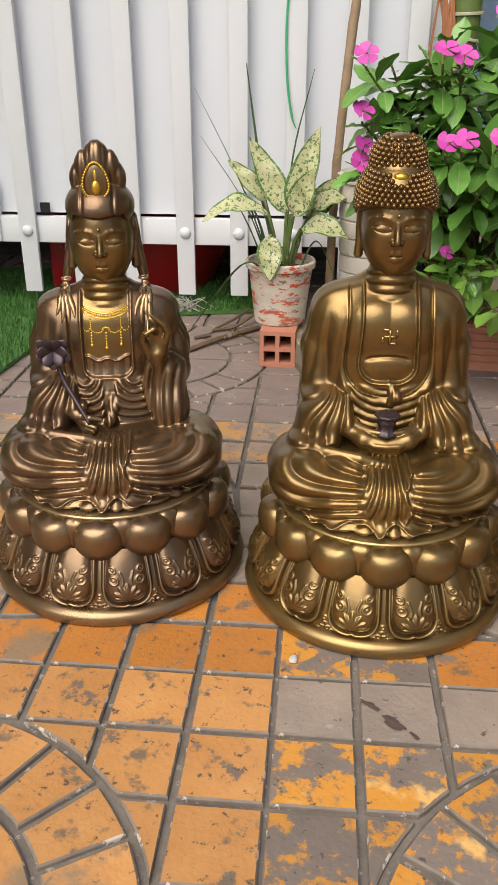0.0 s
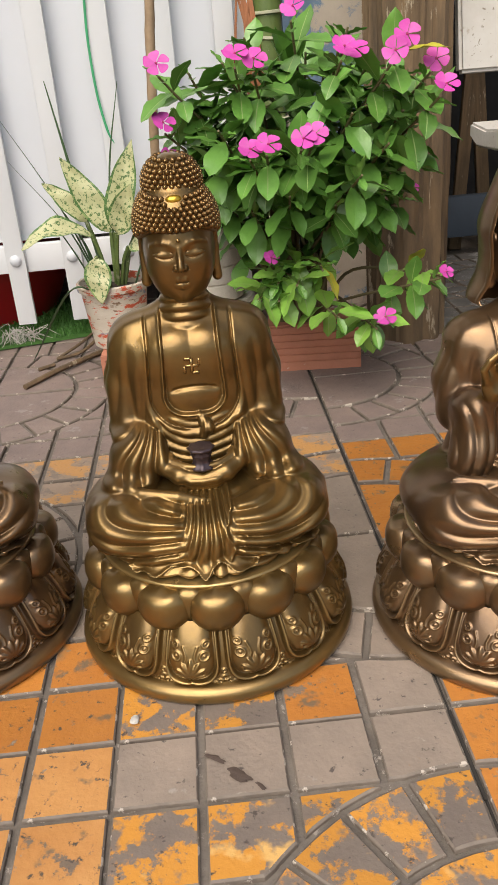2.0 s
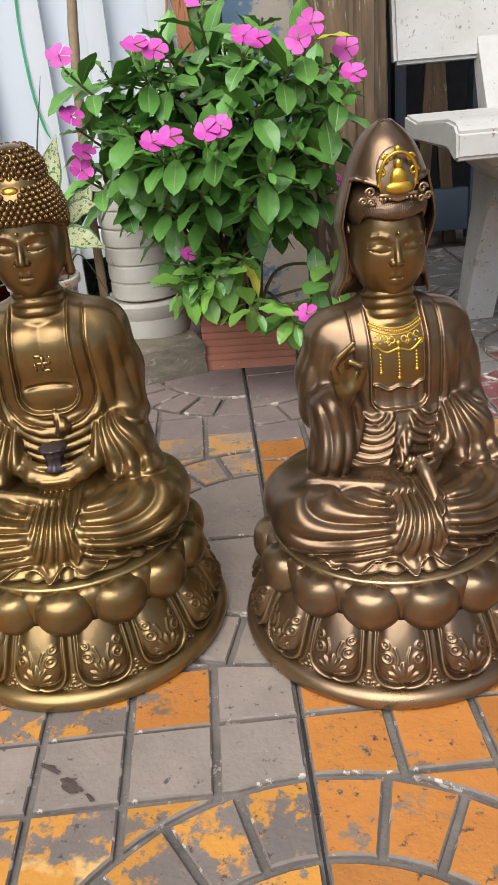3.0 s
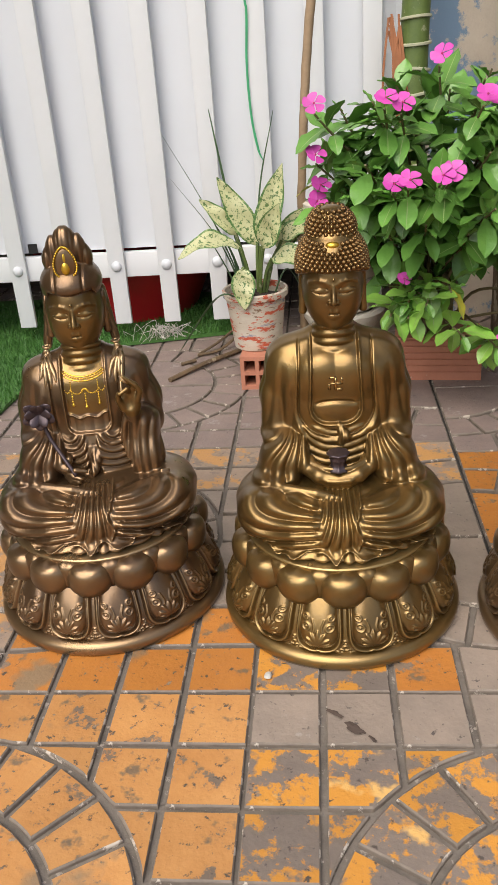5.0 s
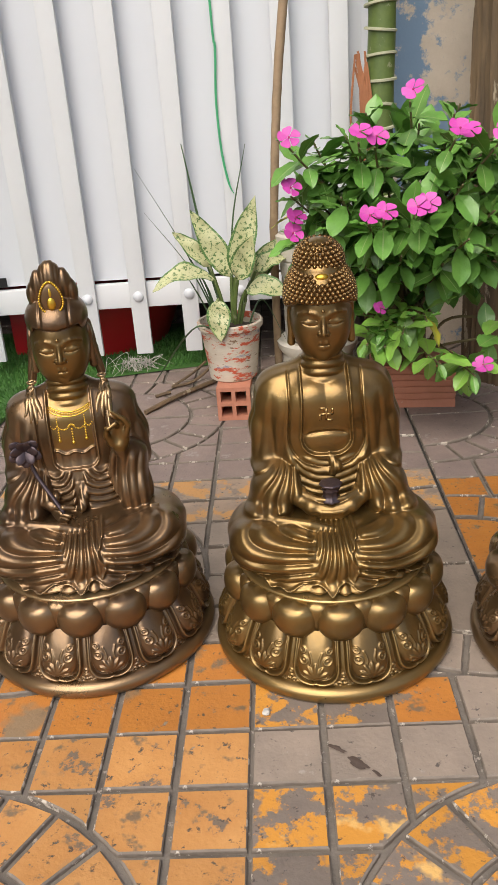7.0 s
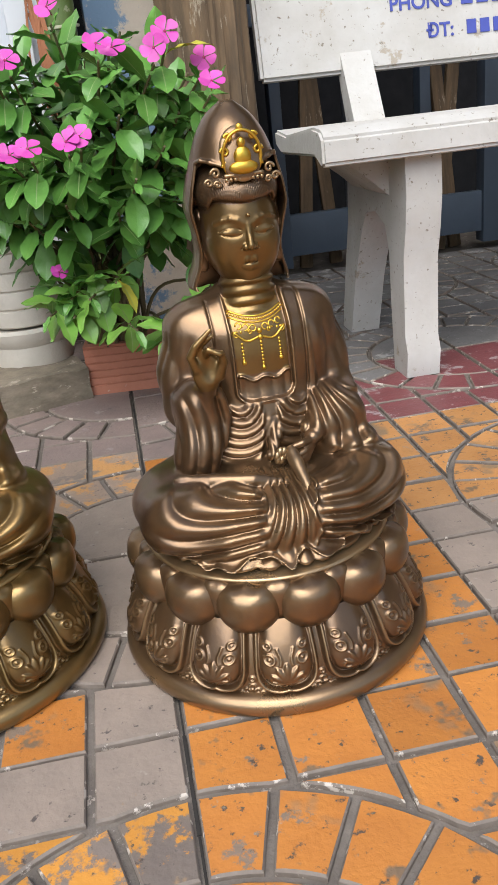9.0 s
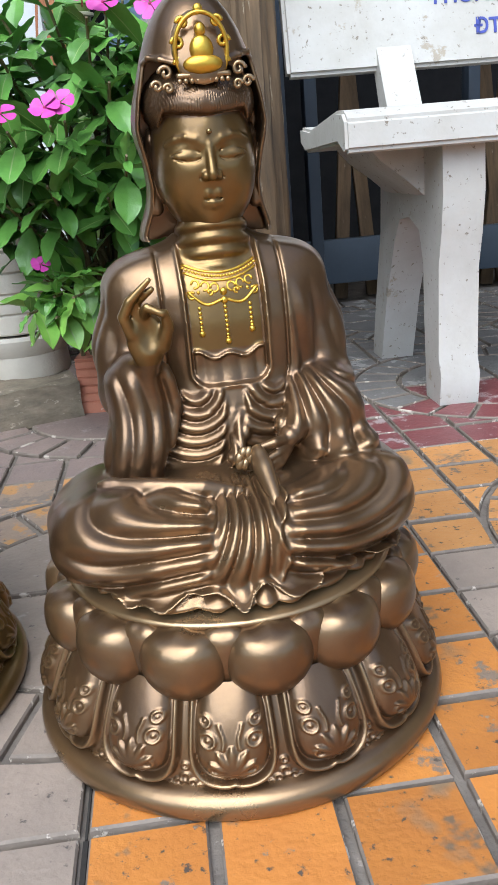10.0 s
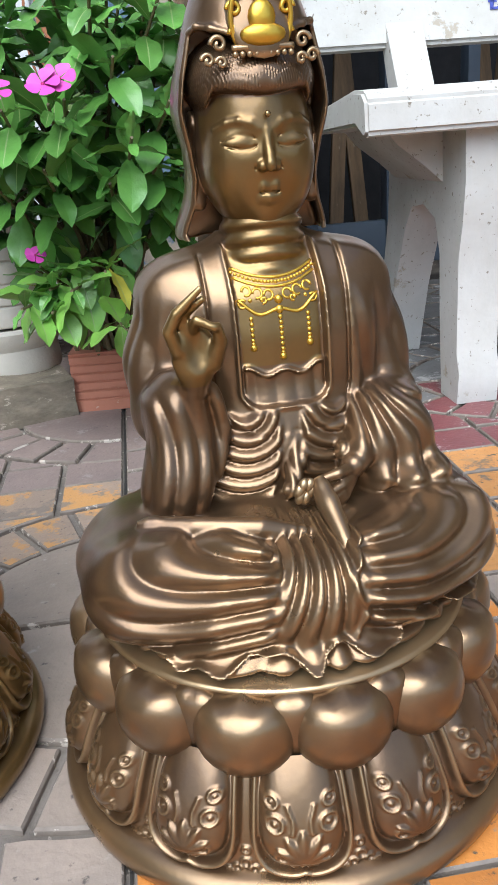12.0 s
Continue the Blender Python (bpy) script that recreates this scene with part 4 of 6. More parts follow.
def head_field(kind, hc, k):
    """Head with its face, and hair or hood; hc is its middle, k its size."""
    ct, st_ = math.cos(TILT), math.sin(TILT)

    def f(P):
        H = (P - v3(hc)) / k
        H = np.stack([H[:, 0], H[:, 1] * ct + H[:, 2] * st_, -H[:, 1] * st_ + H[:, 2] * ct], 1)
        x, y, z = H[:, 0], H[:, 1], H[:, 2]
        M = np.stack([np.abs(x), y, z], 1)
        ax = M[:, 0]
        zl = np.where(z < 0, z / 1.28, z)
        H0, M0 = H, M
        H, M = np.stack([x, y, zl], 1), np.stack([ax, y, zl], 1)
        f = ell(H, (0, 0.3, 0.9), (3.1, 3.72, 3.7))
        f = smin(f, ell(H, (0, -0.6, -1.0), (2.75, 2.75, 2.2)), 1.6)
        f = smin(f, ell(H, (0, -1.6, -2.1), (1.75, 1.55, 1.1)), 1.2)
        f = smin(f, ell(H, (0, -2.75, -2.5), (0.6, 0.5, 0.5)), 0.8)
        f = smin(f, ell(M, (1.35, -2.1, -0.7), (1.0, 0.95, 1.2)), 1.3)
        # eyes under arched brows
        f = smax(f, -ell(M, (1.35, -4.02, 0.6), (1.05, 0.6, 0.55)), 0.5)
        f = smin(f, ell(M, (1.3, -2.82, 0.42), (0.88, 0.56, 0.44)), 0.12)
        f = smax(f, -chain(M, [(0.48, -3.4, 0.3), (0.9, -3.46, 0.2), (1.4, -3.42, 0.18), (2.2, -2.95, 0.34)], [0.05, 0.09, 0.09, 0.05]), 0.04)
        f = smax(f, -chain(M, [(0.5, -3.3, 0.62), (1.0, -3.38, 0.86), (1.6, -3.2, 0.84), (2.25, -2.75, 0.5)], [0.04, 0.06, 0.06, 0.04]), 0.08)
        f = smin(f, chain(M, [(0.42, -3.3, 1.12), (0.8, -3.24, 1.38), (1.35, -3.08, 1.5), (1.95, -2.7, 1.38), (2.45, -2.2, 1.05)], [0.04, 0.06, 0.06, 0.05, 0.03], 0.15), 0.35)
        # nose
        f = smin(f, chain(H, [(0, -3.36, 1.0), (0, -3.62, 0.3), (0, -3.98, -0.42)], [0.14, 0.2, 0.3]), 0.25)
        f = smin(f, ell(M, (0.36, -3.66, -0.5), (0.27, 0.34, 0.22)), 0.12)
        f = smax(f, -chain(M, [(0.62, -3.75, -0.38), (0.68, -3.55, -0.62)], [0.05, 0.05]), 0.06)
        # mouth
        f = smin(f, chain(M, [(0.0, -3.42, -1.38), (0.32, -3.46, -1.3), (1.0, -3.04, -1.44)], [0.22, 0.26, 0.1]), 0.1)
        f = smin(f, chain(M, [(0.0, -3.38, -1.78), (0.45, -3.3, -1.76), (0.95, -2.98, -1.58)], [0.33, 0.29, 0.1]), 0.1)
        f = smax(f, -chain(M, [(0.0, -3.68, -1.56), (0.5, -3.48, -1.55), (1.05, -3.0, -1.42)], [0.05, 0.06, 0.08]), 0.04)
        H, M = H0, M0
        ear = ell(M, (3.2, 0.45, 0.5), (0.34, 0.8, 1.25))
        ear = smin(ear, chain(M, [(3.2, 0.2, -0.4), (3.2, -0.1, -1.8), (3.2, -0.15, -2.9)], [0.36, 0.34, 0.46]), 0.3)
        ear = smax(ear, -ell(M, (3.4, -0.5, 0.4), (0.3, 0.5, 0.8)), 0.15)
        f = smin(f, ear, 0.15)
        if kind == "b":
            hl = 2.35 - 0.5 * np.clip(y + 2.6, 0, 4.5) + 0.05 * np.cos(x * 1.2)
            hair = ell(H, (0, 0.6, 1.9), (3.62, 4.15, 4.1))
            hair = smin(hair, ell(H, (0, 1.2, 5.3), (2.45, 2.5, 2.5)), 0.5)
            f = np.minimum(f, smax(hair, hl - z, 0.12))
        else:
            hair = ell(H, (0, 0.5, 3.0), (3.35, 3.85, 2.45))
            a = np.arctan2(x, -(y - 0.5))
            swept = a * 24 + 1.1 * np.sin((z - 3.2) * 0.75) * np.sign(x) * step(ax, 0, 1)
            hair = hair - (0.075 if kind == "c" else 0.03) * folds(swept) * step(ax + z, 2.8, 3.6) - 0.04
            if kind == "a":
                hair = hair + 0.14 * np.exp(-((ax - 1.5) / 0.16) ** 2) * step(-y, 0, 1)
            hl2 = 2.55 + 0.12 * ax - 0.2 * np.clip(y + 2.6, 0, 5) - 2.2 * step(ax, 2.3, 3.2)
            f = np.minimum(f, smax(hair, hl2 - z, 0.5))
        if kind == "a":
            top = ell(H, (0, 0.7, 6.5), (1.45, 1.5, 2.6))
            top = smin(top, ell(M, (1.3, 0.7, 6.1), (0.9, 1.2, 2.1)), 0.15)
            top = smin(top, ell(M, (2.05, 0.7, 5.5), (0.65, 1.0, 1.4)), 0.15)
            top = top - 0.06 * folds(x * 1.6)
            f = smin(f, top, 0.2)
            st = chain(M, [(2.9, 1.2, 1.5), (3.3, 0.9, -1.5), (3.9, 0.2, -4.2)], [0.62, 0.56, 0.45], 0.3)
            f = smin(f, st - 0.06 * folds(z * 0.6 + ax * 2), 0.15)
        if kind == "c":
            hz = [-6.2, -5.0, -4.3, -2.9, -1.6, 0.2, 1.8, 3.4, 5.4, 7.0, 8.3, 9.1, 9.4]
            ha = [4.1, 4.35, 4.2, 3.65, 3.5, 3.8, 4.15, 3.9, 3.35, 2.75, 1.95, 1.1, 0.2]
            hb = [3.7, 3.9, 4.0, 4.2, 4.3, 4.5, 4.5, 4.1, 3.6, 3.0, 2.2, 1.2, 0.2]
            hy = [1.7, 1.5, 1.4, 1.1, 1.0, 0.8, 0.7, 0.6, 0.6, 0.8, 1.0, 1.1, 1.1]
            hood = column(H, hz, ha, hb, hy)
            rimx = np.interp(z, hz, [0.93 * q for q in ha])
            top = 5.0 + 0.25 * ax + 0.14 * np.cos(ax * 2.6)
            opd = smax(ax - rimx, z - top, 0.5)
            hood = hood - 0.1 * folds(z * 0.2 + ax * 0.55) * step(ax, 2.6, 3.6) * step(5 - z, 0, 2)
            hood = smax(hood, -smax(opd, y - 1.3, 0.3), 0.1)
            hood = smax(hood, -5.15 + 0.1 * np.sin(ax * 3) - z, 0.2)
            zr = np.linspace(-4.7, 5.4, 16)
            rim = chain(M, [(0.945 * np.interp(q, hz, ha), np.interp(q, hz, hy) - 0.33 * np.interp(q, hz, hb), q) for q in zr], [0.13] * 16)
            rim = np.minimum(rim, chain(M, [(4.05, 0.2, -4.7), (3.9, -0.5, -5.0), (3.3, -1.1, -5.05), (2.75, -1.5, -5.4), (2.6, -1.7, -6.2)], [0.14, 0.15, 0.15, 0.15, 0.13]))
            rim = np.minimum(rim, chain(M, [(3.2, -0.5, 5.4), (2.9, -1.3, 5.7), (2.3, -1.95, 5.6), (1.6, -2.5, 5.4)], [0.14, 0.15, 0.14, 0.1], 0.2))
            hood = smin(hood, rim, 0.2)
            f = smin(f, hood, 0.06)
        return f * k

    return f


def surface(f, x, z, y0=-14.0, y1=6.0):
    """Depth of the field's surface along y, from the front."""
    ys = np.linspace(y0, y1, 400, dtype=np.float32)
    P = np.stack([np.full(400, x, np.float32), ys, np.full(400, z, np.float32)], 1)
    v = f(P)
    k = np.argmax(v < 0)
    return float(ys[k]) if v[k] < 0 else None


def necklace(pile, f, kind, zc):
    """Beaded collar with drops, gilded."""
    def on(x, z, m=1, r=0.13):
        y = surface(f, x, z)
        if y is not None:
            pile.ball((x, y - 0.02, z), (r, r * 0.8, r), m, 8)

    def line(pts, r, m=1):
        q = []
        for x, z in pts:
            y = surface(f, x, z)
            if y is not None:
                q.append((x, y - 0.02, z))
        if len(q) > 2:
            pile.tube(q, r, m, 6)

    W = 2.35
    arc = lambda dz, w=W, sag=0.62: [(x, zc + dz + sag * ((x / w) ** 2)) for x in np.linspace(-w, w, 25)]
    line(arc(0.15), 0.1)
    line(arc(-0.32), 0.09)
    for x, z in arc(-0.08)[::1]:
        on(x, z, 1, 0.12)
    if kind == "c":
        for sx in (-1, 1):
            for cx, cz, r in ((0.55, -0.72, 0.26), (1.15, -0.6, 0.26), (1.75, -0.45, 0.24), (0.85, -1.0, 0.15)):
                line([(sx * (cx + r * math.cos(t)), zc + cz + r * math.sin(t)) for t in np.linspace(0, 5.2, 12)], 0.085)
        on(0, zc - 1.0, 1, 0.27)
        for x in (-1.6, -0.95, 0.95, 1.6):
            on(x, zc - 0.95, 1, 0.13)
        line([(x, zc - 1.7 + 0.2 * math.cos(x * 2.6) + 0.12 * x * x) for x in np.linspace(-2.3, 2.3, 31)], 0.11)
        for sx in (-1, 1):
            line([(sx * (2.05 + 0.22 * math.cos(t)), zc - 1.1 + 0.22 * math.sin(t)) for t in np.linspace(-2.5, 2.6, 12)], 0.08)
        drops, z0 = ((-1.65, 1.7), (0, 2.1), (1.65, 1.7)), zc - 1.95
        on(0, zc - 1.55, 1, 0.26)
    else:
        for sx in (-1, 1):
            for t in np.linspace(0, 1, 9):
                on(sx * (0.3 + 1.4 * t), zc - 1.55 - 0.35 * math.sin(math.pi * t) + 0.2 * t, 1, 0.1)
            for t in np.linspace(0, 1, 5):
                on(sx * (1.7 + 0.7 * t), zc - 1.4 - 0.3 * math.sin(math.pi * t) + 0.1 * t, 1, 0.1)
            for t in np.linspace(0, 1, 6):
                on(sx * 1.6, zc - 0.35 - 1.0 * t, 1, 0.1)
        for a in np.linspace(-1.2, 1.2, 7):
            on(0.36 * math.sin(a), zc - 1.6 + 0.36 * math.cos(a), 1, 0.14)
        drops, z0 = ((-1.55, 1.3), (0, 1.7), (1.55, 1.4)), zc - 1.8
    for x, L in drops:
        n = int(L / 0.3)
        for k in range(n):
            on(x, z0 - 0.3 * k, 1, 0.14)
        on(x, z0 - 0.3 * n - 0.12, 1, 0.22)
        on(x, z0 - 0.3 * n + 0.1, 1, 0.14)


def statue(name, kind, at, yaw, head, hk, off_low, off_up, mats, label, lean=0.0):
    pile = Pile()
    lotus_base(pile, off_low, off_up)
    fb = body_field(kind)
    V, Q = sdf_mesh(fb, (-14.0, -12.5, 10.6), (14.0, 12.5, 36.5), BODY_H)
    # lighter golden finish on the skin of the raised palm and the face
    mid = V[Q].mean(1)
    side = -1 if kind == "c" else 1
    palm = (kind != "b") & (mid[:, 0] * side > 3.6) & (mid[:, 0] * side < 7.6) & (mid[:, 1] < -0.7) & (mid[:, 2] > 24.6)
    neck = (kind != "b") & (np.abs(mid[:, 0]) < 2.3) & (mid[:, 1] < 3.5) & (mid[:, 2] > 24.6)
    pile.add(V, Q, np.where(palm | neck, 4, 0))
    fh = head_field(kind, head, hk)
    V, Q = sdf_mesh(fh, (-5.6, head[1] - 5.4, head[2] - 5.2), (5.6, head[1] + 6.6, head[2] + 11), HEAD_H)
    mid = (V[Q].mean(1) - np.array(head)) / hk
    mid = np.stack([mid[:, 0], mid[:, 1] * math.cos(TILT) + mid[:, 2] * math.sin(TILT), mid[:, 2] * math.cos(TILT) - mid[:, 1] * math.sin(TILT)], 1)
    skin = (kind != "b") & (np.abs(mid[:, 0]) < 3.0) & (mid[:, 1] < -0.6) & (mid[:, 2] < 2.5 - 0.9 * step(np.abs(mid[:, 0]), 2.1, 2.8)) & (mid[:, 2] > -4.2)
    pile.add(V, Q, np.where(skin, 4, 0))
    hx, hy, hz = head
    hp = lambda x, y, z: tuple(Vector(head) + Vector(nod(x, y, z)) * hk)
    pile.ball(hp(0, -3.62, 1.78), 0.17 * hk, 3, 12)
    if kind == "b":
        n = 0
        for row in range(22):
            z = 0.4 + 0.37 * row
            if z > 7.75:
                break
            cap = max(0, 1 - ((z - 1.9) / 4.1) ** 2) ** 0.5
            bun = max(0, 1 - ((z - 5.3) / 2.5) ** 2) ** 0.5
            rx, ry, cy = max((3.62 * cap, 4.15 * cap, 0.6), (2.45 * bun, 2.5 * bun, 1.2))
            m = max(1, int(2 * math.pi * (rx + ry) / 2 / 0.56))
            for k in range(m):
                a = 2 * math.pi * (k + 0.5 * (row % 2)) / m
                y = cy - ry * math.cos(a)
                x = rx * math.sin(a)
                if z < 2.6 - 0.5 * min(max(y + 2.6, 0), 4.5):
                    continue
                if abs(x) < 0.75 and y < 0 and 4.3 < z < 5.2:
                    continue
                pile.ball(hp(x, y, z), 0.29 * hk, 4, 8)
                dn = math.hypot(x, y - cy) + 1e-6
                pile.ball(hp(x + 0.2 * x / dn, y + 0.2 * (y - cy) / dn, z + 0.07), 0.14 * hk, 3, 6)
        pile.ball(hp(0, -2.05, 4.75), (0.78, 0.5, 0.42), 1, 16)
        # raised sign on the chest
        y = surface(fb, 0, 28.3) - 0.06
        u = 0.35
        bars = [((-2 * u, 0), (2 * u, 0)), ((0, -2 * u), (0, 2 * u)), ((0, 2 * u), (-2 * u, 2 * u)), ((2 * u, 0), (2 * u, 2 * u)), ((0, -2 * u), (2 * u, -2 * u)), ((-2 * u, 0), (-2 * u, -2 * u))]
        for (x0, z0), (x1, z1) in bars:
            p = [(x0 + (x1 - x0) * t, y + 0.03 * abs(x0 + (x1 - x0) * t), 28.3 + z0 + (z1 - z0) * t) for t in np.linspace(0, 1, 4)]
            pile.tube(p, 0.17, 3, 6)
        # small dark vessel held in the lap
        prof = [(0.0, 0), (1.25, 0), (1.3, 0.3), (1.0, 0.6), (0.85, 1.2), (0.95, 1.9), (1.1, 2.2), (0.8, 2.5), (1.25, 2.9), (1.4, 3.2), (1.15, 3.35), (0.0, 3.0)]
        th = np.linspace(0, 2 * np.pi, 32, endpoint=False)
        R = 0.92 * np.array([q[0] for q in prof])[:, None] * (1 + 0.06 * np.cos(th * 8))
        Vv, Qq = grid_mesh(R * np.cos(th), R * np.sin(th) - 2.7, np.array([q[1] for q in prof])[:, None] * 0.66 + 19.1 + 0 * th)
        pile.add(Vv, Qq, 2)
    else:
        necklace(pile, fb, kind, 29.2 if kind == "c" else 28.8)
        _, y0, zc = hp(0, -3.0 if kind == "c" else -2.1, 6.2 if kind == "c" else 5.9)
        if kind == "c":
            tilt = Matrix.Rotation(radians(-16), 4, "X")
            pile.ball((hx, y0 + 0.55, zc), (1.75, 0.45, 2.2), 0, 20, tilt)
            pile.tube([(hx + 1.55 * math.sin(t), y0 + 0.15 + 0.28 * math.cos(t) * -1, zc - 0.2 + 1.95 * math.cos(t)) for t in np.linspace(-2.5, 2.5, 30)], 0.14, 1, 6)
            for sx in (-1, 1):
                for cx, cz, r in ((1.25, -0.9, 0.4), (1.35, 0.2, 0.38), (1.0, 1.25, 0.34), (2.2, -1.3, 0.42), (2.75, -2.0, 0.35), (2.1, -2.15, 0.3)):
                    m = 1 if cx < 2 else 0
                    pile.tube([(hx + sx * (cx + r * (1 - t / 9) * math.cos(t)), y0 + 0.1 + 0.12 * cx * cx * 0.5 - 0.25 * cz * 0.3, zc + cz + r * (1 - t / 9) * math.sin(t)) for t in np.linspace(0, 7.5, 22)], 0.13, m, 6)
            # tiny seated form on the crown, a plain shape
            pile.ball((hx, y0 - 0.1, zc - 1.0), (1.2, 0.42, 0.55), 1, 14)
            pile.ball((hx, y0 - 0.02, zc - 0.2), (0.72, 0.4, 0.8), 1, 14)
            pile.ball((hx, y0 + 0.02, zc + 0.85), (0.34, 0.32, 0.42), 1, 12)
            pile.ball((hx, y0 + 0.12, zc + 1.95), (0.3, 0.2, 0.3), 1, 12)
            pile.tube([(hx + x, y0 + 0.02 + 0.05 * x * x, zc - 1.55) for x in np.linspace(-1.6, 1.6, 16)], 0.17, 0, 6)
            for k in range(-4, 5):
                pile.ball((hx + 0.36 * k, y0 - 0.02 + 0.006 * k * k, zc - 1.85), 0.17, 0, 8)
            # vase tipped over the lap
            p = [(0.9, -3.3, 18.9), (1.1, -4.0, 18.3), (1.35, -5.2, 17.6), (1.7, -6.9, 16.6), (1.8, -7.5, 16.1)]
            pile.tube(bezier(p, 6), list(np.interp(np.linspace(0, 1, 25), [0, 0.15, 0.4, 0.8, 0.93, 1], [0.3, 0.5, 0.62, 0.36, 0.3, 0.46])), 0, 12)
            for a in np.linspace(0, 5, 6):
                pile.ball((0.2 + 0.35 * math.cos(a), -3.5, 18.3 + 0.4 * math.sin(a)), (0.32, 0.3, 0.42), 0, 10)
        else:
            pile.ball((hx, y0 + 0.25, zc), (1.25, 0.4, 1.85), 0, 20)
            rim = [(hx + 1.25 * math.sin(t) * (1 - 0.28 * math.cos(t)), y0 - 0.02, zc + 0.1 + 1.75 * math.cos(t)) for t in np.linspace(-2.9, 2.9, 36)]
            for q in rim:
                pile.ball(q, 0.15, 1, 8)
            pile.ball((hx, y0 - 0.02, zc - 0.55), (0.5, 0.3, 0.75), 1, 14)
            pile.ball((hx, y0 + 0.02, zc + 0.5), (0.24, 0.2, 0.7), 1, 12)
            for k in range(-5, 6):
                pile.ball((hx + 0.42 * k, y0 + 0.05 + 0.028 * k * k, zc - 1.75 + 0.1 * math.cos(k * 2)), (0.26, 0.22, 0.24), 0, 10)
            for sx in (-1, 1):
                # hair tails on the shoulders
                pile.tube([(sx * 4.1 + 0.45 * math.cos(t), hy - 0.3 + 0.4 * math.sin(t), hz - 4.4 + 0.05 * math.sin(t)) for t in np.linspace(0, 6.3, 12)], 0.16, 0, 6)
                for dx, dz in ((-0.9, -3.2), (-0.2, -3.9), (0.5, -3.7), (1.1, -3.0)):
                    q = []
                    for t in np.linspace(0, 1, 12):
                        x, z = sx * (4.1 + dx * t + 0.15 * math.sin(6 * t)), hz - 4.6 + dz * t
                        y = surface(fb, x, z)
                        q.append((x, (y if y is not None else hy - 0.5) + 0.02, z))
                    pile.tube(q, list(0.34 * np.sin(np.linspace(0.5, 3.0, 12)) + 0.05), 0, 8)
            # dark lotus on its stem
            stem = bezier([(-2.0, -3.6, 18.4), (-3.2, -2.6, 20.3), (-4.6, -1.4, 22.6), (-5.3, -0.9, 24.8)], 6)
            pile.tube(stem, 0.26, 2, 8)
            for k in range(11):
                a = 2 * math.pi * k / 11 + 0.3
                big = k % 2
                m = Matrix.Rotation(a, 4, "Y") @ Matrix.Rotation(radians(38 - 16 * big), 4, "X")
                d = m.to_3x3() @ Vector((0, -0.35, 0.85))
                pile.ball((-5.4 + d.x * 1.35, -0.8 + d.y, 25.8 + d.z * 1.2), (0.75, 0.24, 1.2), 2, 12, m)
            pile.ball((-6.3, -0.4, 24.6), (0.8, 0.2, 0.45), 2, 10, Matrix.Rotation(0.5, 4, "Y"))
            pile.ball((-5.4, -0.7, 25.8), (0.6, 0.5, 0.6), 2, 12)
    ob = pile.build(name, mats, 1.0, lean)
    ob.matrix_world = pose(*at, 0, 0, yaw)
    return tagged(ob, label, "statue", group="seated statues")


BODY_H, HEAD_H = 0.115, 0.075
BRONZE_B = mat("golden_bronze_paint", (0.245, 0.153, 0.048), 0.3, 0.8, dark=(0.108, 0.062, 0.023), scale=9, amount=0.6, bump=0.06, fine=300, coat=0.25)
BRONZE_A = mat("brown_bronze_paint", (0.222, 0.138, 0.066), 0.29, 0.8, dark=(0.094, 0.054, 0.033), scale=9, amount=0.6, bump=0.06, fine=300, coat=0.25)


def rub_and_shade(m, color, lo, hi):
    """Rubbed finish, with crest-and-fold shading painted in by lightening convex edges."""
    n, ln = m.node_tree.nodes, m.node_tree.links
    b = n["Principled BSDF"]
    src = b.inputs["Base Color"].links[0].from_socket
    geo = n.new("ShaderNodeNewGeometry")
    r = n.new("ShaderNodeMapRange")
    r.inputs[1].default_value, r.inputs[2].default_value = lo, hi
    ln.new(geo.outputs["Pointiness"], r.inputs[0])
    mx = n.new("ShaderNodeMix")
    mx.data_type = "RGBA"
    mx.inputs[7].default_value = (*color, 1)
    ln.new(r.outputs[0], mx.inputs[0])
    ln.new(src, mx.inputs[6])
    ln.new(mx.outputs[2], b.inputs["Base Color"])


CURL = mat("dark_bronze_curls", (0.17, 0.095, 0.03), 0.33, 0.75, dark=(0.1, 0.052, 0.02), scale=30, bump=0.05)
rub_and_shade(BRONZE_B, (0.36, 0.245, 0.095), 0.515, 0.6)
rub_and_shade(BRONZE_A, (0.36, 0.245, 0.125), 0.515, 0.6)
GOLD = mat("bright_gold_paint", (0.72, 0.47, 0.06), 0.3, 0.9, dark=(0.5, 0.3, 0.04), scale=60, amount=0.5, bump=0.1, fine=400)
PEWTER = mat("dark_pewter_paint", (0.075, 0.055, 0.06), 0.35, 0.6, dark=(0.05, 0.035, 0.04), scale=20, bump=0.1)
LIGHTB = mat("rubbed_bronze_tips", (0.36, 0.24, 0.1), 0.25, 0.9, scale=40, bump=0.05)
QF = -math.pi / 2
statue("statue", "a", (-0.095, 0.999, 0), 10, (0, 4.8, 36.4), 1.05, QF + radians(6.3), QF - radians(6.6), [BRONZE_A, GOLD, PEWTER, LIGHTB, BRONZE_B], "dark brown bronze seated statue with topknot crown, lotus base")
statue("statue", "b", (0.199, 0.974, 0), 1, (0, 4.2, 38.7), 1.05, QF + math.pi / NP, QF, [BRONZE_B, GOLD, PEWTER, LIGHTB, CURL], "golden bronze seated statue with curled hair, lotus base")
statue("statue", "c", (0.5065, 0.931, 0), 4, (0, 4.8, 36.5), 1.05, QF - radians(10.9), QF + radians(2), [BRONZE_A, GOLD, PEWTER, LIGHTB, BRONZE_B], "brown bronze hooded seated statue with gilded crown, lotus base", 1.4)

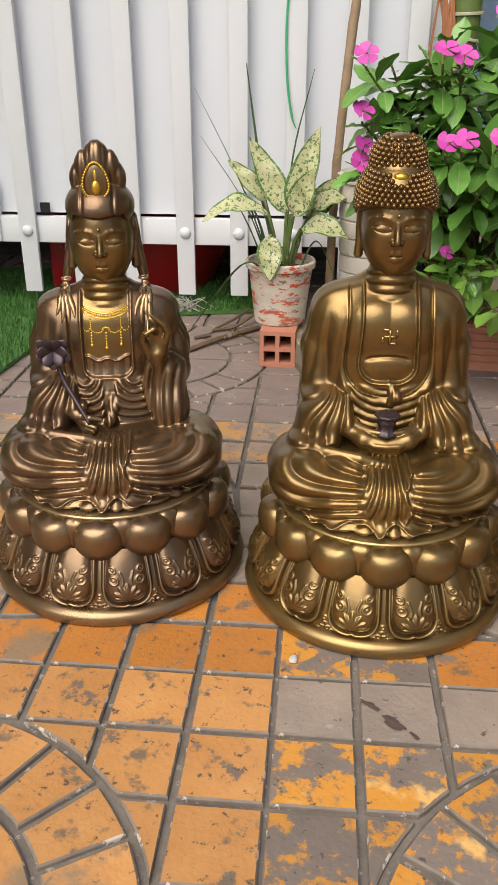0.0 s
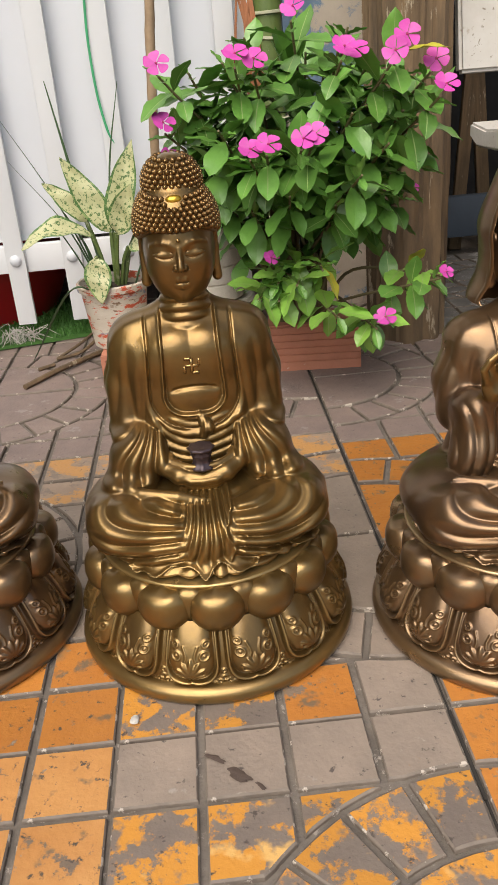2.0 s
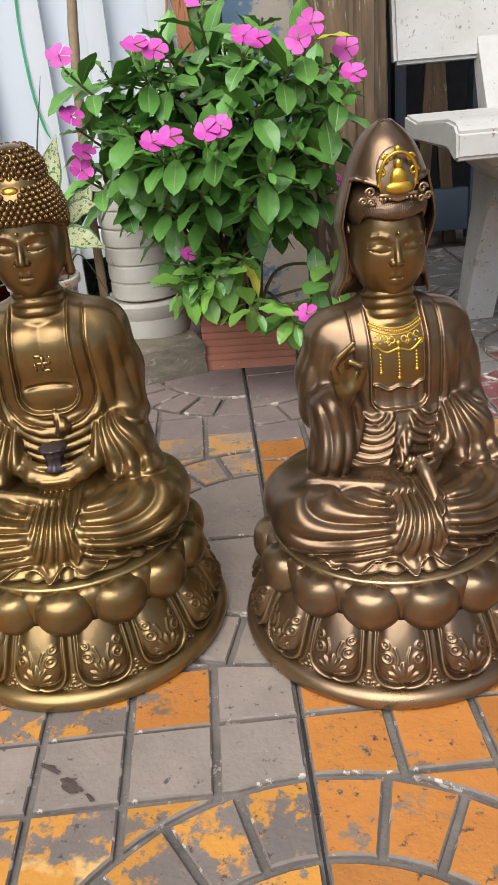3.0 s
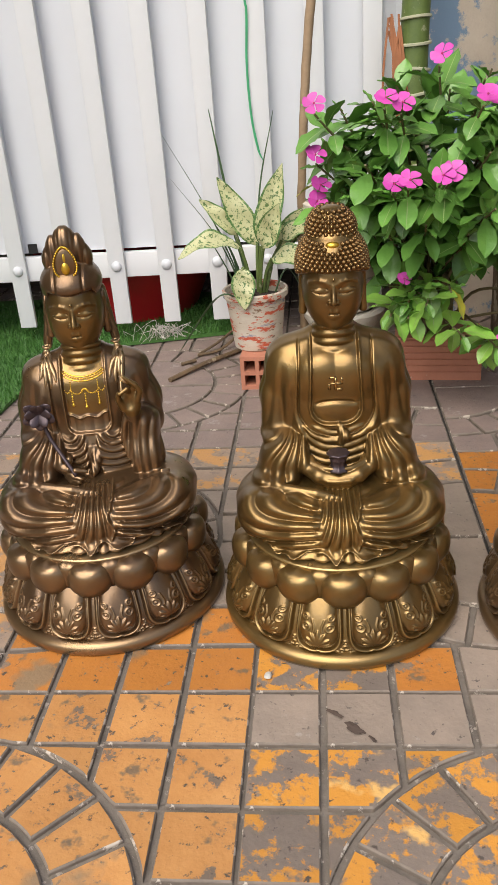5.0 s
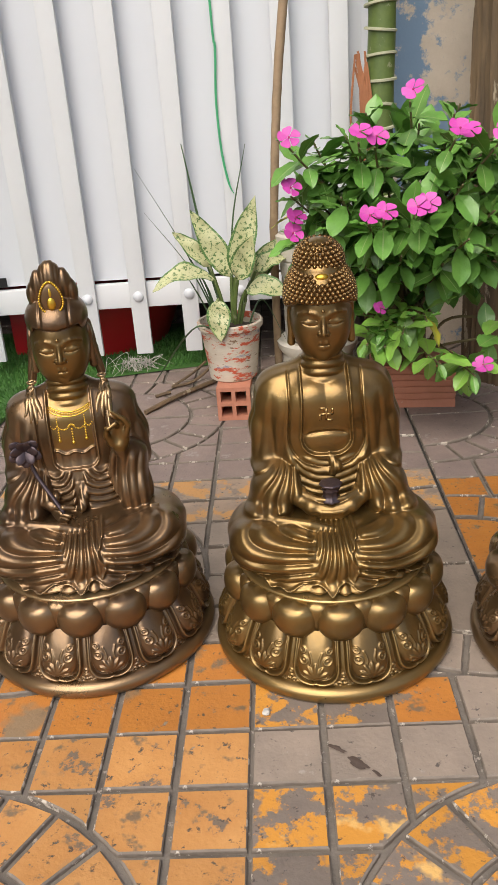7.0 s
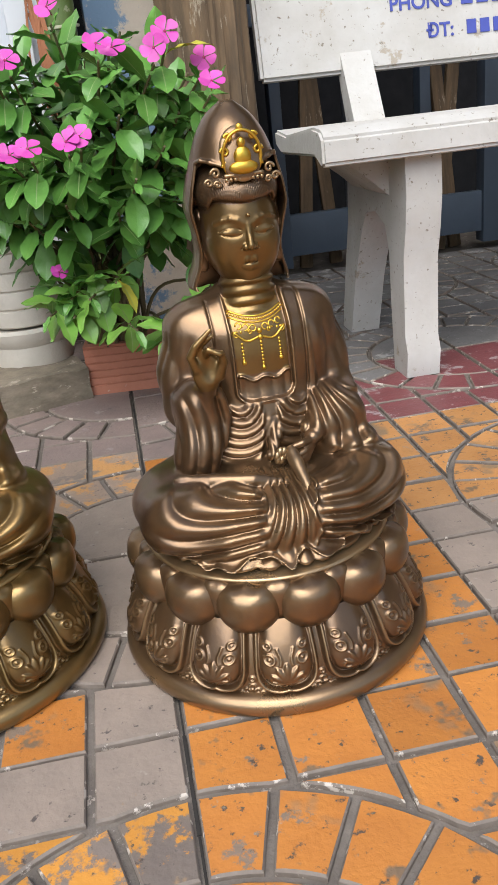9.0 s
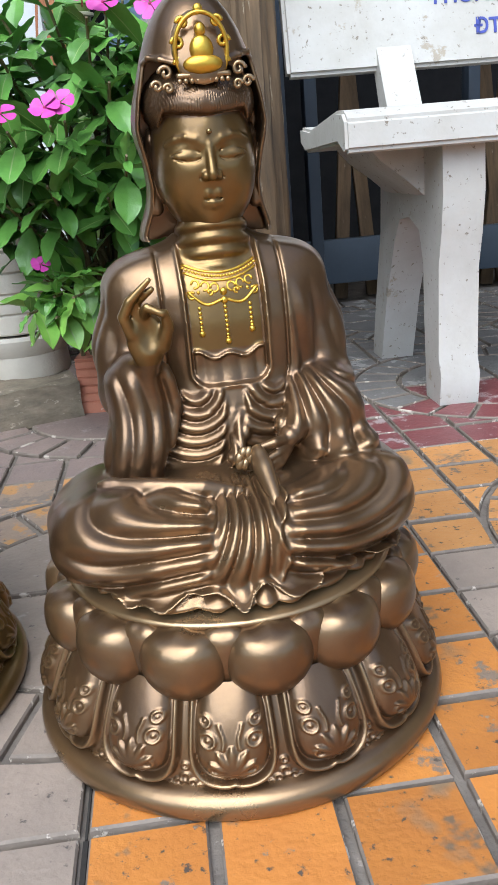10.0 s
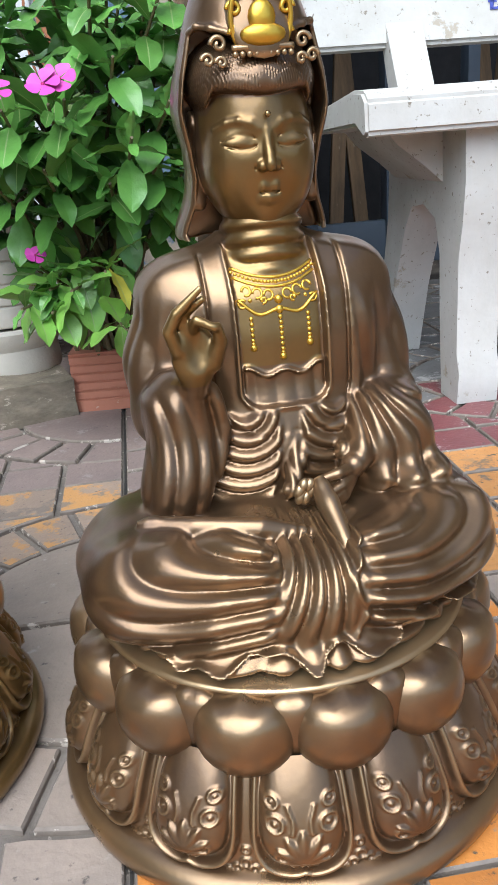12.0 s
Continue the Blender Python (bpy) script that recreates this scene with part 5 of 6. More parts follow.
# ---- flowering bush ----
LIME = mat("young_periwinkle_leaf", (0.24, 0.44, 0.075), 0.36, dark=(0.15, 0.32, 0.05), scale=25, bump=0.15, fine=200, rand=0.2)
LEAF = mat("periwinkle_leaf", (0.145, 0.32, 0.058), 0.33, dark=(0.07, 0.19, 0.03), scale=25, bump=0.15, fine=200, rand=0.35)
RIB = mat("pale_leaf_rib", (0.3, 0.42, 0.15), 0.5, bump=0.0)
YELLOW = mat("yellowed_leaf", (0.5, 0.42, 0.04), 0.5, dark=(0.3, 0.34, 0.05), scale=30, bump=0.1)
STEM = mat("brown_green_stem", (0.16, 0.13, 0.06), 0.7, bump=0.3)
PETAL = mat("magenta_petal", (0.58, 0.065, 0.38), 0.5, dark=(0.45, 0.045, 0.28), scale=50, bump=0.05, rand=0.1)
EYE = mat("flower_eye", (0.4, 0.01, 0.12), 0.5, bump=0.0)


def leaf_mesh(name, length, width, droop, fold, mats, rows=9, rib=0.06):
    """A leaf along +y from its stalk, curved down, folded along a pale midrib."""
    V, F, M = [], [], []
    cols = (-1, -0.62, -rib, rib, 0.62, 1)
    for k in range(rows + 1):
        t = k / rows
        w = width * (0.07 + 0.93 * math.sin(math.pi * min(1, t * 1.03) ** 1.25) ** 0.8) * (1 if k < rows else 0.25)
        y = length * (t - 0.12 * droop * t * t)
        z = -length * droop * t * t
        for u in cols:
            uu = u if abs(u) > rib else u * min(1.0, width / max(w, 1e-4)) * (1.15 - 0.6 * t)
            V.append((uu * w / 2, y, z + (abs(u) ** 1.4) * w * fold + 0.0016 * math.sin(17 * t + 4 * u) * abs(u)))
    for k in range(rows):
        for c in range(5):
            a = k * 6 + c
            F.append((a, a + 1, a + 7, a + 6))
            M.append(1 if c == 2 else 0)
    me = bpy.data.meshes.new(name)
    me.from_pydata(V, [], F)
    for mt in mats:
        me.materials.append(mt)
    me.polygons.foreach_set("material_index", M)
    me.shade_smooth()
    return me


def aim(at, out, up=(0, 0, 1), roll=0.0):
    """A pose at a place whose +y points along out."""
    o = Vector(out).normalized()
    u = Vector(up)
    if abs(o.dot(u)) > 0.97:
        u = Vector((0, 1, 0))
    r = o.cross(u).normalized()
    n = r.cross(o)
    m = Matrix((r, o, n)).transposed().to_4x4()
    return Matrix.Translation(at) @ m @ Matrix.Rotation(roll, 4, "Y")


bush = empty("flowering_bush", (0.4, 1.76, 0.0), 0, label="bushy green periwinkle with magenta flowers behind a terracotta block", category="plant")
rb = random.Random(11)
leafs = [leaf_mesh("leaf", 0.066, 0.034, 0.22, 0.1, [LEAF, RIB]), leaf_mesh("leaf", 0.058, 0.03, 0.36, 0.14, [LEAF, RIB]), leaf_mesh("leaf", 0.074, 0.035, 0.1, 0.08, [LEAF, RIB])]
fresh = [leaf_mesh("leaf", 0.066, 0.036, 0.2, 0.1, [LIME, RIB]), leaf_mesh("leaf", 0.058, 0.032, 0.3, 0.12, [LIME, RIB])]
yellow = leaf_mesh("leaf", 0.07, 0.026, 0.3, 0.12, [YELLOW, RIB])
small = leaf_mesh("leaf", 0.036, 0.014, 0.1, 0.2, [LEAF, RIB])
FLOWERS = [(0.183, 1.5, 0.543), (0.29, 1.45, 0.547), (0.315, 1.45, 0.539), (0.183, 1.52, 0.465), (0.19, 1.54, 0.414), (0.184, 1.53, 0.39), (0.377, 1.5, 0.6), (0.431, 1.41, 0.545),
           (0.521, 1.44, 0.553), (0.503, 1.43, 0.535), (0.573, 1.48, 0.52), (0.573, 1.43, 0.489), (0.39, 1.42, 0.44), (0.324, 1.41, 0.433), (0.327, 1.51, 0.257), (0.577, 1.62, 0.328),
           (0.5, 1.48, 0.154), (0.602, 1.5, 0.212), (0.451, 1.44, 0.541), (0.373, 1.415, 0.436), (0.3, 1.415, 0.428)]
root = Vector((0.4, 1.76, 0.0))
tips = []
for f in FLOWERS:
    if all((Vector(f) - t).length > 0.035 for t in tips):
        tips.append(Vector(f) + Vector((0, 0.03, -0.018)))
tries = 0
while len(tips) < 62 and tries < 6000:
    tries += 1
    a, e = rb.uniform(0, 2 * math.pi), rb.uniform(-0.9, 1.2)
    d = Vector((math.cos(a) * math.cos(e), math.sin(a) * math.cos(e), math.sin(e)))
    p = Vector((0.39, 1.585, 0.42)) + Vector((d.x * 0.215, d.y * 0.17, d.z * 0.165)) * rb.uniform(0.75, 1.0)
    if p.y > 1.72 or (p.x < 0.24 and p.z < 0.36):
        continue
    if all((p - t).length > 0.06 for t in tips):
        tips.append(p)
low = []
for k in range(9):
    p = Vector((rb.uniform(0.29, 0.61), rb.uniform(1.47, 1.58), 0))
    p.z = 0.17 + 0.04 * math.sin(p.x * 21) + rb.uniform(-0.03, 0.03)
    low.append(p)
made = 0
IV, IF = [], []
bmS = bmesh.new()
for n, tip in enumerate(tips + low):
    lowone = n >= len(tips)
    start = root + Vector((rb.uniform(-0.05, 0.05), rb.uniform(-0.06, 0.02), 0.0))
    mid = Vector((start.x + (tip.x - start.x) * 0.3, start.y - 0.03, start.z + (tip.z - start.z) * (0.6 if not lowone else 0.9)))
    line = bezier([start, mid, tip], 8)
    tube(bmS, line, [0.0045 - 0.0028 * k / len(line) for k in range(len(line))], 5)
    d = (line[-1] - line[-4]).normalized()
    turn = rb.uniform(0, 3)
    pairs = 5 if not lowone else 4
    for k in range(pairs):
        back_t = 0.013 + 0.021 * k
        i = max(0, len(line) - 1 - int(k * 1.1))
        at = tip - d * back_t
        for side in (0, 1):
            a = turn + k * math.pi / 2 + side * math.pi + rb.uniform(-0.3, 0.3)
            e1 = d.orthogonal().normalized()
            e2 = d.cross(e1)
            out = (e1 * math.cos(a) + e2 * math.sin(a)) + d * (0.7 - 0.2 * k) + Vector((0, -0.2, 0.06 - 0.06 * k))
            if out.y > 0.75 and rb.random() < 0.6:
                continue
            me = small if k == 0 else rb.choice(fresh if lowone else leafs)
            if rb.random() < 0.012:
                me = yellow
            m = aim(at, out, roll=rb.uniform(-0.35, 0.35)) @ Matrix.Scale(rb.uniform(0.8, 1.12), 4)
            if lowone or (made < 250 and out.y < 0.35):
                ob = new("leaf", me)
                ob.parent = bush
                ob.matrix_parent_inverse = bush.matrix_world.inverted()
                ob.matrix_world = m
                made += 1
            else:
                k0 = len(IV)
                IV += [tuple(m @ v.co) for v in me.vertices]
                IF += [tuple(k0 + q for q in p.vertices) for p in me.polygons]
# deeper foliage
for k in range(190):
    d = Vector((rb.gauss(0, 1), rb.gauss(0, 1), rb.gauss(0, 1))).normalized()
    p = Vector((0.4, 1.63, 0.41)) + Vector((d.x * 0.18, d.y * 0.12, d.z * 0.14)) * rb.uniform(0.2, 1.0)
    if p.x < 0.25 and p.z < 0.36:
        continue
    me = rb.choice(leafs)
    m = aim(p, d + Vector((0, -0.5, -0.4)), roll=rb.uniform(-0.5, 0.5))
    k0 = len(IV)
    IV += [tuple(m @ v.co) for v in me.vertices]
    IF += [tuple(k0 + q for q in f.vertices) for f in me.polygons]
inner = raw("inner_foliage", IV, IF, LEAF)
inner.data.shade_smooth()
inner.parent = bush
inner.matrix_parent_inverse = bush.matrix_world.inverted()
tagged(inner, kind="stuff")
st_ = tagged(part("branching_stem", bmS, STEM), kind="stuff")
st_.parent = bush
st_.matrix_parent_inverse = bush.matrix_world.inverted()


def petal_mesh():
    V, F = [], []
    for k in range(6):
        t = k / 5
        w = 0.0155 * (0.16 + 0.84 * math.sin(math.pi * 0.5 * min(1, t * 1.15)) ** 1.3) * (1 if k < 5 else 0.72)
        y = 0.003 + 0.0225 * t
        for u in (-1, -0.4, 0.4, 1):
            V.append((u * w * 0.75 + 0.0022 * t, y - 0.002 * abs(u) * t, 0.002 * t * t + 0.0012 * u))
    for k in range(5):
        for c in range(3):
            a = k * 4 + c
            F.append((a, a + 1, a + 5, a + 4))
    me = bpy.data.meshes.new("petal")
    me.from_pydata(V, [], F)
    me.materials.append(PETAL)
    me.shade_smooth()
    return me


pm = petal_mesh()
bm = bmesh.new()
lathe(bm, [(0.0008, -0.02), (0.0012, -0.004), (0.0028, 0.0), (0.0018, 0.0012), (0.0006, 0.0005)], 10)
eye = part("flower", bm, EYE)
eyeme = eye.data
bpy.data.objects.remove(eye)
for n, p in enumerate(FLOWERS):
    d = Vector((rb.uniform(-0.6, 0.6), -1, rb.uniform(0.3, 1.5))).normalized()
    sz = 0.74 if n not in (14, 15, 17) else 0.52
    fl = new("flower", eyeme)
    fl.parent = bush
    fl.matrix_parent_inverse = bush.matrix_world.inverted()
    fl.matrix_world = Matrix.Translation(p) @ d.to_track_quat("Z", "Y").to_matrix().to_4x4() @ Matrix.Rotation(rb.uniform(0, 1.2), 4, "Z") @ Matrix.Scale(sz, 4)
    for k in range(5):
        pe = new("petal", pm)
        pe.parent = fl
        pe.matrix_local = Matrix.Rotation(2 * math.pi * k / 5, 4, "Z") @ Matrix.Rotation(rb.uniform(-0.12, 0.2), 4, "X")

# ---- potted variegated plant ----
CREAMLEAF = mat("variegated_leaf", (0.5, 0.49, 0.28), 0.5, dark=(0.4, 0.42, 0.2), scale=20, bump=0.1, third=(0.07, 0.14, 0.035), spots=150, spot_cut=0.55)
EDGELEAF = mat("variegated_leaf_edge", (0.3, 0.37, 0.14), 0.5, dark=(0.1, 0.2, 0.05), scale=60, bump=0.1, third=(0.06, 0.15, 0.035), spots=140, spot_cut=0.47)
SPIKE = mat("dark_grass_blade", (0.06, 0.12, 0.045), 0.5, bump=0.1)
pot = empty("potted_plant", (0.052, 1.745, 0.07), 0, label="variegated cream-leaved plant in a chipped painted pot", category="plant")
bm = bmesh.new()
lathe(bm, [(0.046, 0), (0.049, 0.002), (0.061, 0.105), (0.0665, 0.107), (0.0675, 0.118), (0.065, 0.121), (0.062, 0.12), (0.059, 0.1), (0.02, 0.098)], 40)
part("pot", bm, POT, pot)
bm = bmesh.new()
lathe(bm, [(0.001, 0.112), (0.03, 0.108), (0.058, 0.1), (0.058, 0.098)], 24, caps=False)
for v in bm.verts:
    v.co += noise.noise_vector(v.co * 90) * 0.003
part("soil", bm, SOIL, pot)


def broad_leaf(base, tip, width, sag, face):
    """A broad pointed leaf between two points, with green margins."""
    b, t = Vector(base), Vector(tip)
    d = t - b
    side = d.cross(Vector(face)).normalized()
    up = side.cross(d).normalized()
    V, F, M = [], [], []
    R = 12
    for k in range(R + 1):
        s = k / R
        w = width * (math.sin(math.pi * s ** 0.72) ** 0.85 if 0 < k < R else 0.02)
        c = b + d * s + Vector((0, 0, sag * math.sin(math.pi * s)))
        for u in (-1, -0.82, -0.4, 0, 0.4, 0.82, 1):
            V.append(tuple(c + side * u * w / 2 + up * (abs(u) * w * 0.16 + 0.003 * math.sin(s * 14 + u * 2))))
    for k in range(R):
        for c in range(6):
            a = k * 7 + c
            F.append((a, a + 1, a + 8, a + 7))
            M.append(1 if c in (0, 5) else 0)
    me = bpy.data.meshes.new("leaf")
    me.from_pydata(V, [], F)
    me.materials.append(CREAMLEAF)
    me.materials.append(EDGELEAF)
    me.polygons.foreach_set("material_index", M)
    me.shade_smooth()
    ob = new("leaf", me)
    ob.parent = pot
    ob.matrix_parent_inverse = pot.matrix_world.inverted()
    return ob


core = Vector((0.055, 1.745, 0.2))
for base, tip, w, sag, face in (
        ((0.028, 1.735, 0.275), (-0.09, 1.69, 0.268), 0.052, 0.022, (0, -0.6, 1)),
        ((0.062, 1.745, 0.275), (-0.01, 1.76, 0.408), 0.05, 0.0, (0.2, -1, 0.4)),
        ((0.07, 1.74, 0.275), (0.119, 1.75, 0.428), 0.054, 0.0, (-0.2, -1, 0.3)),
        ((0.075, 1.72, 0.275), (0.112, 1.7, 0.362), 0.05, 0.0, (-0.2, -1, 0.3)),
        ((0.09, 1.735, 0.25), (0.178, 1.71, 0.236), 0.054, 0.012, (0, -0.8, 1)),
        ((0.035, 1.69, 0.245), (0.036, 1.672, 0.165), 0.048, 0.0, (0, -1, 0.2)),
        ((0.02, 1.76, 0.295), (-0.05, 1.77, 0.366), 0.036, 0.005, (0.1, -0.9, 0.7)),
        ((0.1, 1.77, 0.26), (0.165, 1.79, 0.34), 0.05, 0.0, (-0.2, -1, 0.4)),
        ((0.11, 1.76, 0.28), (0.175, 1.77, 0.3), 0.045, 0.01, (0, -0.8, 1))):
    lf = broad_leaf(base, tip, w, sag, face)
    bm = bmesh.new()
    foot = Vector((0.055 + (base[0] - 0.05) * 0.25, 1.745 + (base[1] - 1.745) * 0.25, 0.165))
    tube(bm, bezier([foot, foot.lerp(Vector(base), 0.5) + Vector((0, 0, 0.015)), base], 6), 0.0035, 6)
    stalk = part("leaf_stalk", bm, PALM)
    stalk.parent = lf
    stalk.matrix_parent_inverse = lf.matrix_world.inverted()
for a, b, c, r in (((0.045, 1.75, 0.16), (0.012, 1.77, 0.34), (-0.015, 1.76, 0.53), 0.0035), ((0.04, 1.75, 0.16), (-0.03, 1.78, 0.33), (-0.11, 1.77, 0.49), 0.003), ((0.06, 1.76, 0.16), (0.068, 1.79, 0.36), (0.105, 1.78, 0.52), 0.0022),
                   ((0.035, 1.74, 0.17), (-0.02, 1.77, 0.29), (-0.098, 1.75, 0.41), 0.0028), ((0.03, 1.72, 0.17), (-0.02, 1.68, 0.19), (-0.145, 1.86, 0.01), 0.0045), ((0.03, 1.73, 0.16), (0.0, 1.72, 0.24), (-0.03, 1.72, 0.3), 0.0045),
                   ((0.035, 1.75, 0.16), (0.01, 1.77, 0.25), (-0.02, 1.78, 0.31), 0.005), ((0.05, 1.76, 0.16), (0.02, 1.8, 0.26), (0.0, 1.82, 0.32), 0.005), ((0.085, 1.76, 0.16), (0.12, 1.77, 0.22), (0.165, 1.78, 0.13), 0.004)):
    bm = bmesh.new()
    ln = bezier([a, b, c], 8)
    tube(bm, ln, [r * (1 - 0.85 * (k / len(ln)) ** 2) for k in range(len(ln))], 6, flat=0.4)
    bl = part("grass_blade", bm, SPIKE)
    bl.parent = pot
    bl.matrix_parent_inverse = pot.matrix_world.inverted()

# ---- litter by the pot ----
for pts, r in (([(-0.14, 1.72, 0.006), (-0.08, 1.8, 0.009), (0.0, 1.9, 0.006)], 0.0055), ([(-0.1, 1.88, 0.004), (-0.06, 1.93, 0.014), (-0.03, 2.0, 0.02)], 0.003), ([(-0.1, 1.87, 0.006), (-0.05, 1.9, 0.008), (0.0, 1.97, 0.03)], 0.0035), ([(-0.13, 1.82, 0.004), (-0.1, 1.84, 0.005)], 0.004)):
    bm = bmesh.new()
    tube(bm, bezier(pts, 5), r, 6)
    tagged(part("twig", bm, BARK), "dry brown twig lying on the paving by the pot", "twig", group="twigs by the pot")
bm = bmesh.new()
rt = random.Random(5)
for k in range(40):
    x, y = -0.2 + rt.gauss(0, 0.03), 2.0 + rt.gauss(0, 0.012)
    tube(bm, bezier([(x, y, 0.01), (x + rt.gauss(0, 0.02), y + rt.gauss(0, 0.01), 0.03 + rt.random() * 0.02), (x + rt.gauss(0, 0.03), y + rt.gauss(0, 0.02), 0.012)], 4), 0.0006, 4)
tagged(part("thread_tangle", bm, CONCRETE), "tangle of pale loose plastic threads on the turf", "litter")

# ---- small marks on the paving ----
# thin irregular flecks built for a dark stain on the grey slab
bm = bmesh.new()
for cx, cy, rx, ry, a in ((0.206, 0.7475, 0.013, 0.005, -0.75), (0.187, 0.768, 0.01, 0.003, -0.6), (0.224, 0.733, 0.006, 0.002, -0.9)):
    ring = []
    for k in range(22):
        t = 2 * math.pi * k / 22
        q = 1 + 0.5 * noise.noise(Vector((math.cos(t) * 2 + cx * 90, math.sin(t) * 2, cy * 50)))
        x, y = rx * q * math.cos(t), ry * q * math.sin(t)
        ring.append(bm.verts.new((cx + x * math.cos(a) - y * math.sin(a), cy + x * math.sin(a) + y * math.cos(a), 0.0016)))
    top = bm.verts.new((cx, cy, 0.0022))
    for k in range(22):
        bm.faces.new((ring[k], ring[(k + 1) % 22], top))
tagged(part("paving_stain", bm, mat("dark_brown_stain", (0.09, 0.062, 0.048), 0.7, bump=0.5)), "dark brown stain on the paving, built as thin flat flecks", "litter")
bm = bmesh.new()
bmesh.ops.create_icosphere(bm, subdivisions=3, radius=0.004)
for v in bm.verts:
    v.co = Vector((v.co.x * 1.1, v.co.y * 1.3, v.co.z * 0.5)) + noise.noise_vector(v.co * 300) * 0.001
pb = tagged(part("pebble", bm, CONCRETE), "small white pebble on a paving joint", "pebble")
pb.location = (0.115, 0.823, 0.002)

# ---- lettering on the bench ----
BLUE = mat("blue_letter_paint", (0.06, 0.08, 0.36), 0.5, bump=0.0)
REDL = mat("red_letter_paint", (0.4, 0.03, 0.035), 0.5, bump=0.0)


def lettering(name, body, size, x, z, material):
    cu = bpy.data.curves.new(name, "FONT")
    cu.body, cu.size, cu.extrude, cu.offset = body, size, 0.0008, 0.0006
    ob = new(name, cu)
    dg = bpy.context.evaluated_depsgraph_get()
    me = bpy.data.meshes.new_from_object(ob.evaluated_get(dg))
    bpy.data.objects.remove(ob)
    me.materials.clear()
    me.materials.append(material)
    o = new(name, me)
    o.parent = back
    o.matrix_parent_inverse = back.matrix_world.inverted()
    o.matrix_world = pose(x, 1.841 + (z - 0.486) * 0.1795, z, 79.8, 0, 0)
    return o


bpy.context.view_layer.update()
lettering("lettering", "PHONG", 0.034, 0.972, 0.58, BLUE)
lettering("lettering", "ĐT:", 0.034, 1.04, 0.53, BLUE)
for name, x0, z0, w, h, mt in [("number_bar", 1.118 + 0.026 * k, 0.53, 0.018, 0.024, BLUE) for k in range(10)] + [("letter_bar", 0.92 + 0.07 * k, 0.63, 0.045, 0.07, REDL) for k in range(9)] + [("letter_bar", 1.11 + 0.03 * k, 0.58, 0.022, 0.024, BLUE) for k in range(7)]:
    bm = bmesh.new()
    box(bm, (0, 0, -0.0006), (w, h, 0.0012))
    o = part(name, bm, mt)
    o.parent = back
    o.matrix_parent_inverse = back.matrix_world.inverted()
    o.matrix_world = pose(x0, 1.841 + (z0 - 0.486) * 0.1795, z0, 79.8, 0, 0)

# ---- turf ----
turf = empty("turf", (0, 0, 0), 0, label="bright green artificial turf laid along the fence", category="turf", kind="stuff")
rng = np.random.default_rng(4)


def turf_edge(y):
    return -0.425 if y < 1.94 else -0.425 + (y - 1.94) * 4.6


bm = bmesh.new()
c = [(-1.6, 1.2), (-0.5, 1.2), (-0.425, 1.94), (0.05, 2.045), (0.05, 2.4), (-1.6, 2.4)]
a = [bm.verts.new((x, y, 0.002)) for x, y in c]
bm.faces.new(a)
r = bmesh.ops.extrude_face_region(bm, geom=bm.faces[:])
for v in r["geom"]:
    if isinstance(v, bmesh.types.BMVert):
        v.co.z += 0.008
part("backing", bm, TURF, turf, smooth=False)
V, F = [], []
count = 0
while count < 26000:
    x, y = rng.uniform(-1.1, 0.05), rng.uniform(1.3, 2.35)
    edge = -0.5 + (y - 1.2) * 0.1 if y < 1.94 else turf_edge(y)
    if x > edge + 0.006:
        continue
    h, w, a, l = rng.uniform(0.009, 0.02), rng.uniform(0.0012, 0.002), rng.uniform(0, 6.28), rng.uniform(0.002, 0.012)
    dx, dy = math.cos(a), math.sin(a)
    b = rng.uniform(0, 6.28)
    k = len(V)
    V += [(x - dx * w, y - dy * w, 0.008), (x + dx * w, y + dy * w, 0.008), (x + math.cos(b) * l, y + math.sin(b) * l, 0.008 + h)]
    F.append((k, k + 1, k + 2))
    count += 1
blades = raw("blades", V, F, TURF, turf)

# ---- paving ----
paving = empty("paving", (0, 0, 0), 0, label="stamped cement paving slabs painted orange and grey, with ring pattern", category="paving", kind="structure")
C = 0.075
GAP = 0.0068
RO, RI = 0.232, 0.158
TOP = 0.0


def cell_poly(u0, u1, v0, v1):
    """Outline of one square cell of a slab, cut back by the ring round the slab's corner; None where the ring takes it all."""
    ro = RO + GAP / 2
    arc = lambda u: math.sqrt(max(ro * ro - u * u, 0)) if u < ro else 0.0
    if arc(u1) >= v1:
        return None
    us = u0 if arc(u0) < v1 else math.sqrt(ro * ro - v1 * v1)
    if u1 - us < 0.006:
        return None
    low = []
    n = 10 if arc(us) > v0 else 1
    for k in range(n + 1):
        u = us + (u1 - us) * k / n
        low.append((u, max(v0, arc(u))))
    if len(low) > 2:
        low = [p for k, p in enumerate(low) if k in (0, n) or not (p[1] == v0 and low[k - 1][1] == v0 and low[k + 1][1] == v0)]
    out = low + [(u1, v1)]
    if us < u1 and (us, v1) != low[0]:
        out.append((us, v1))
    return out


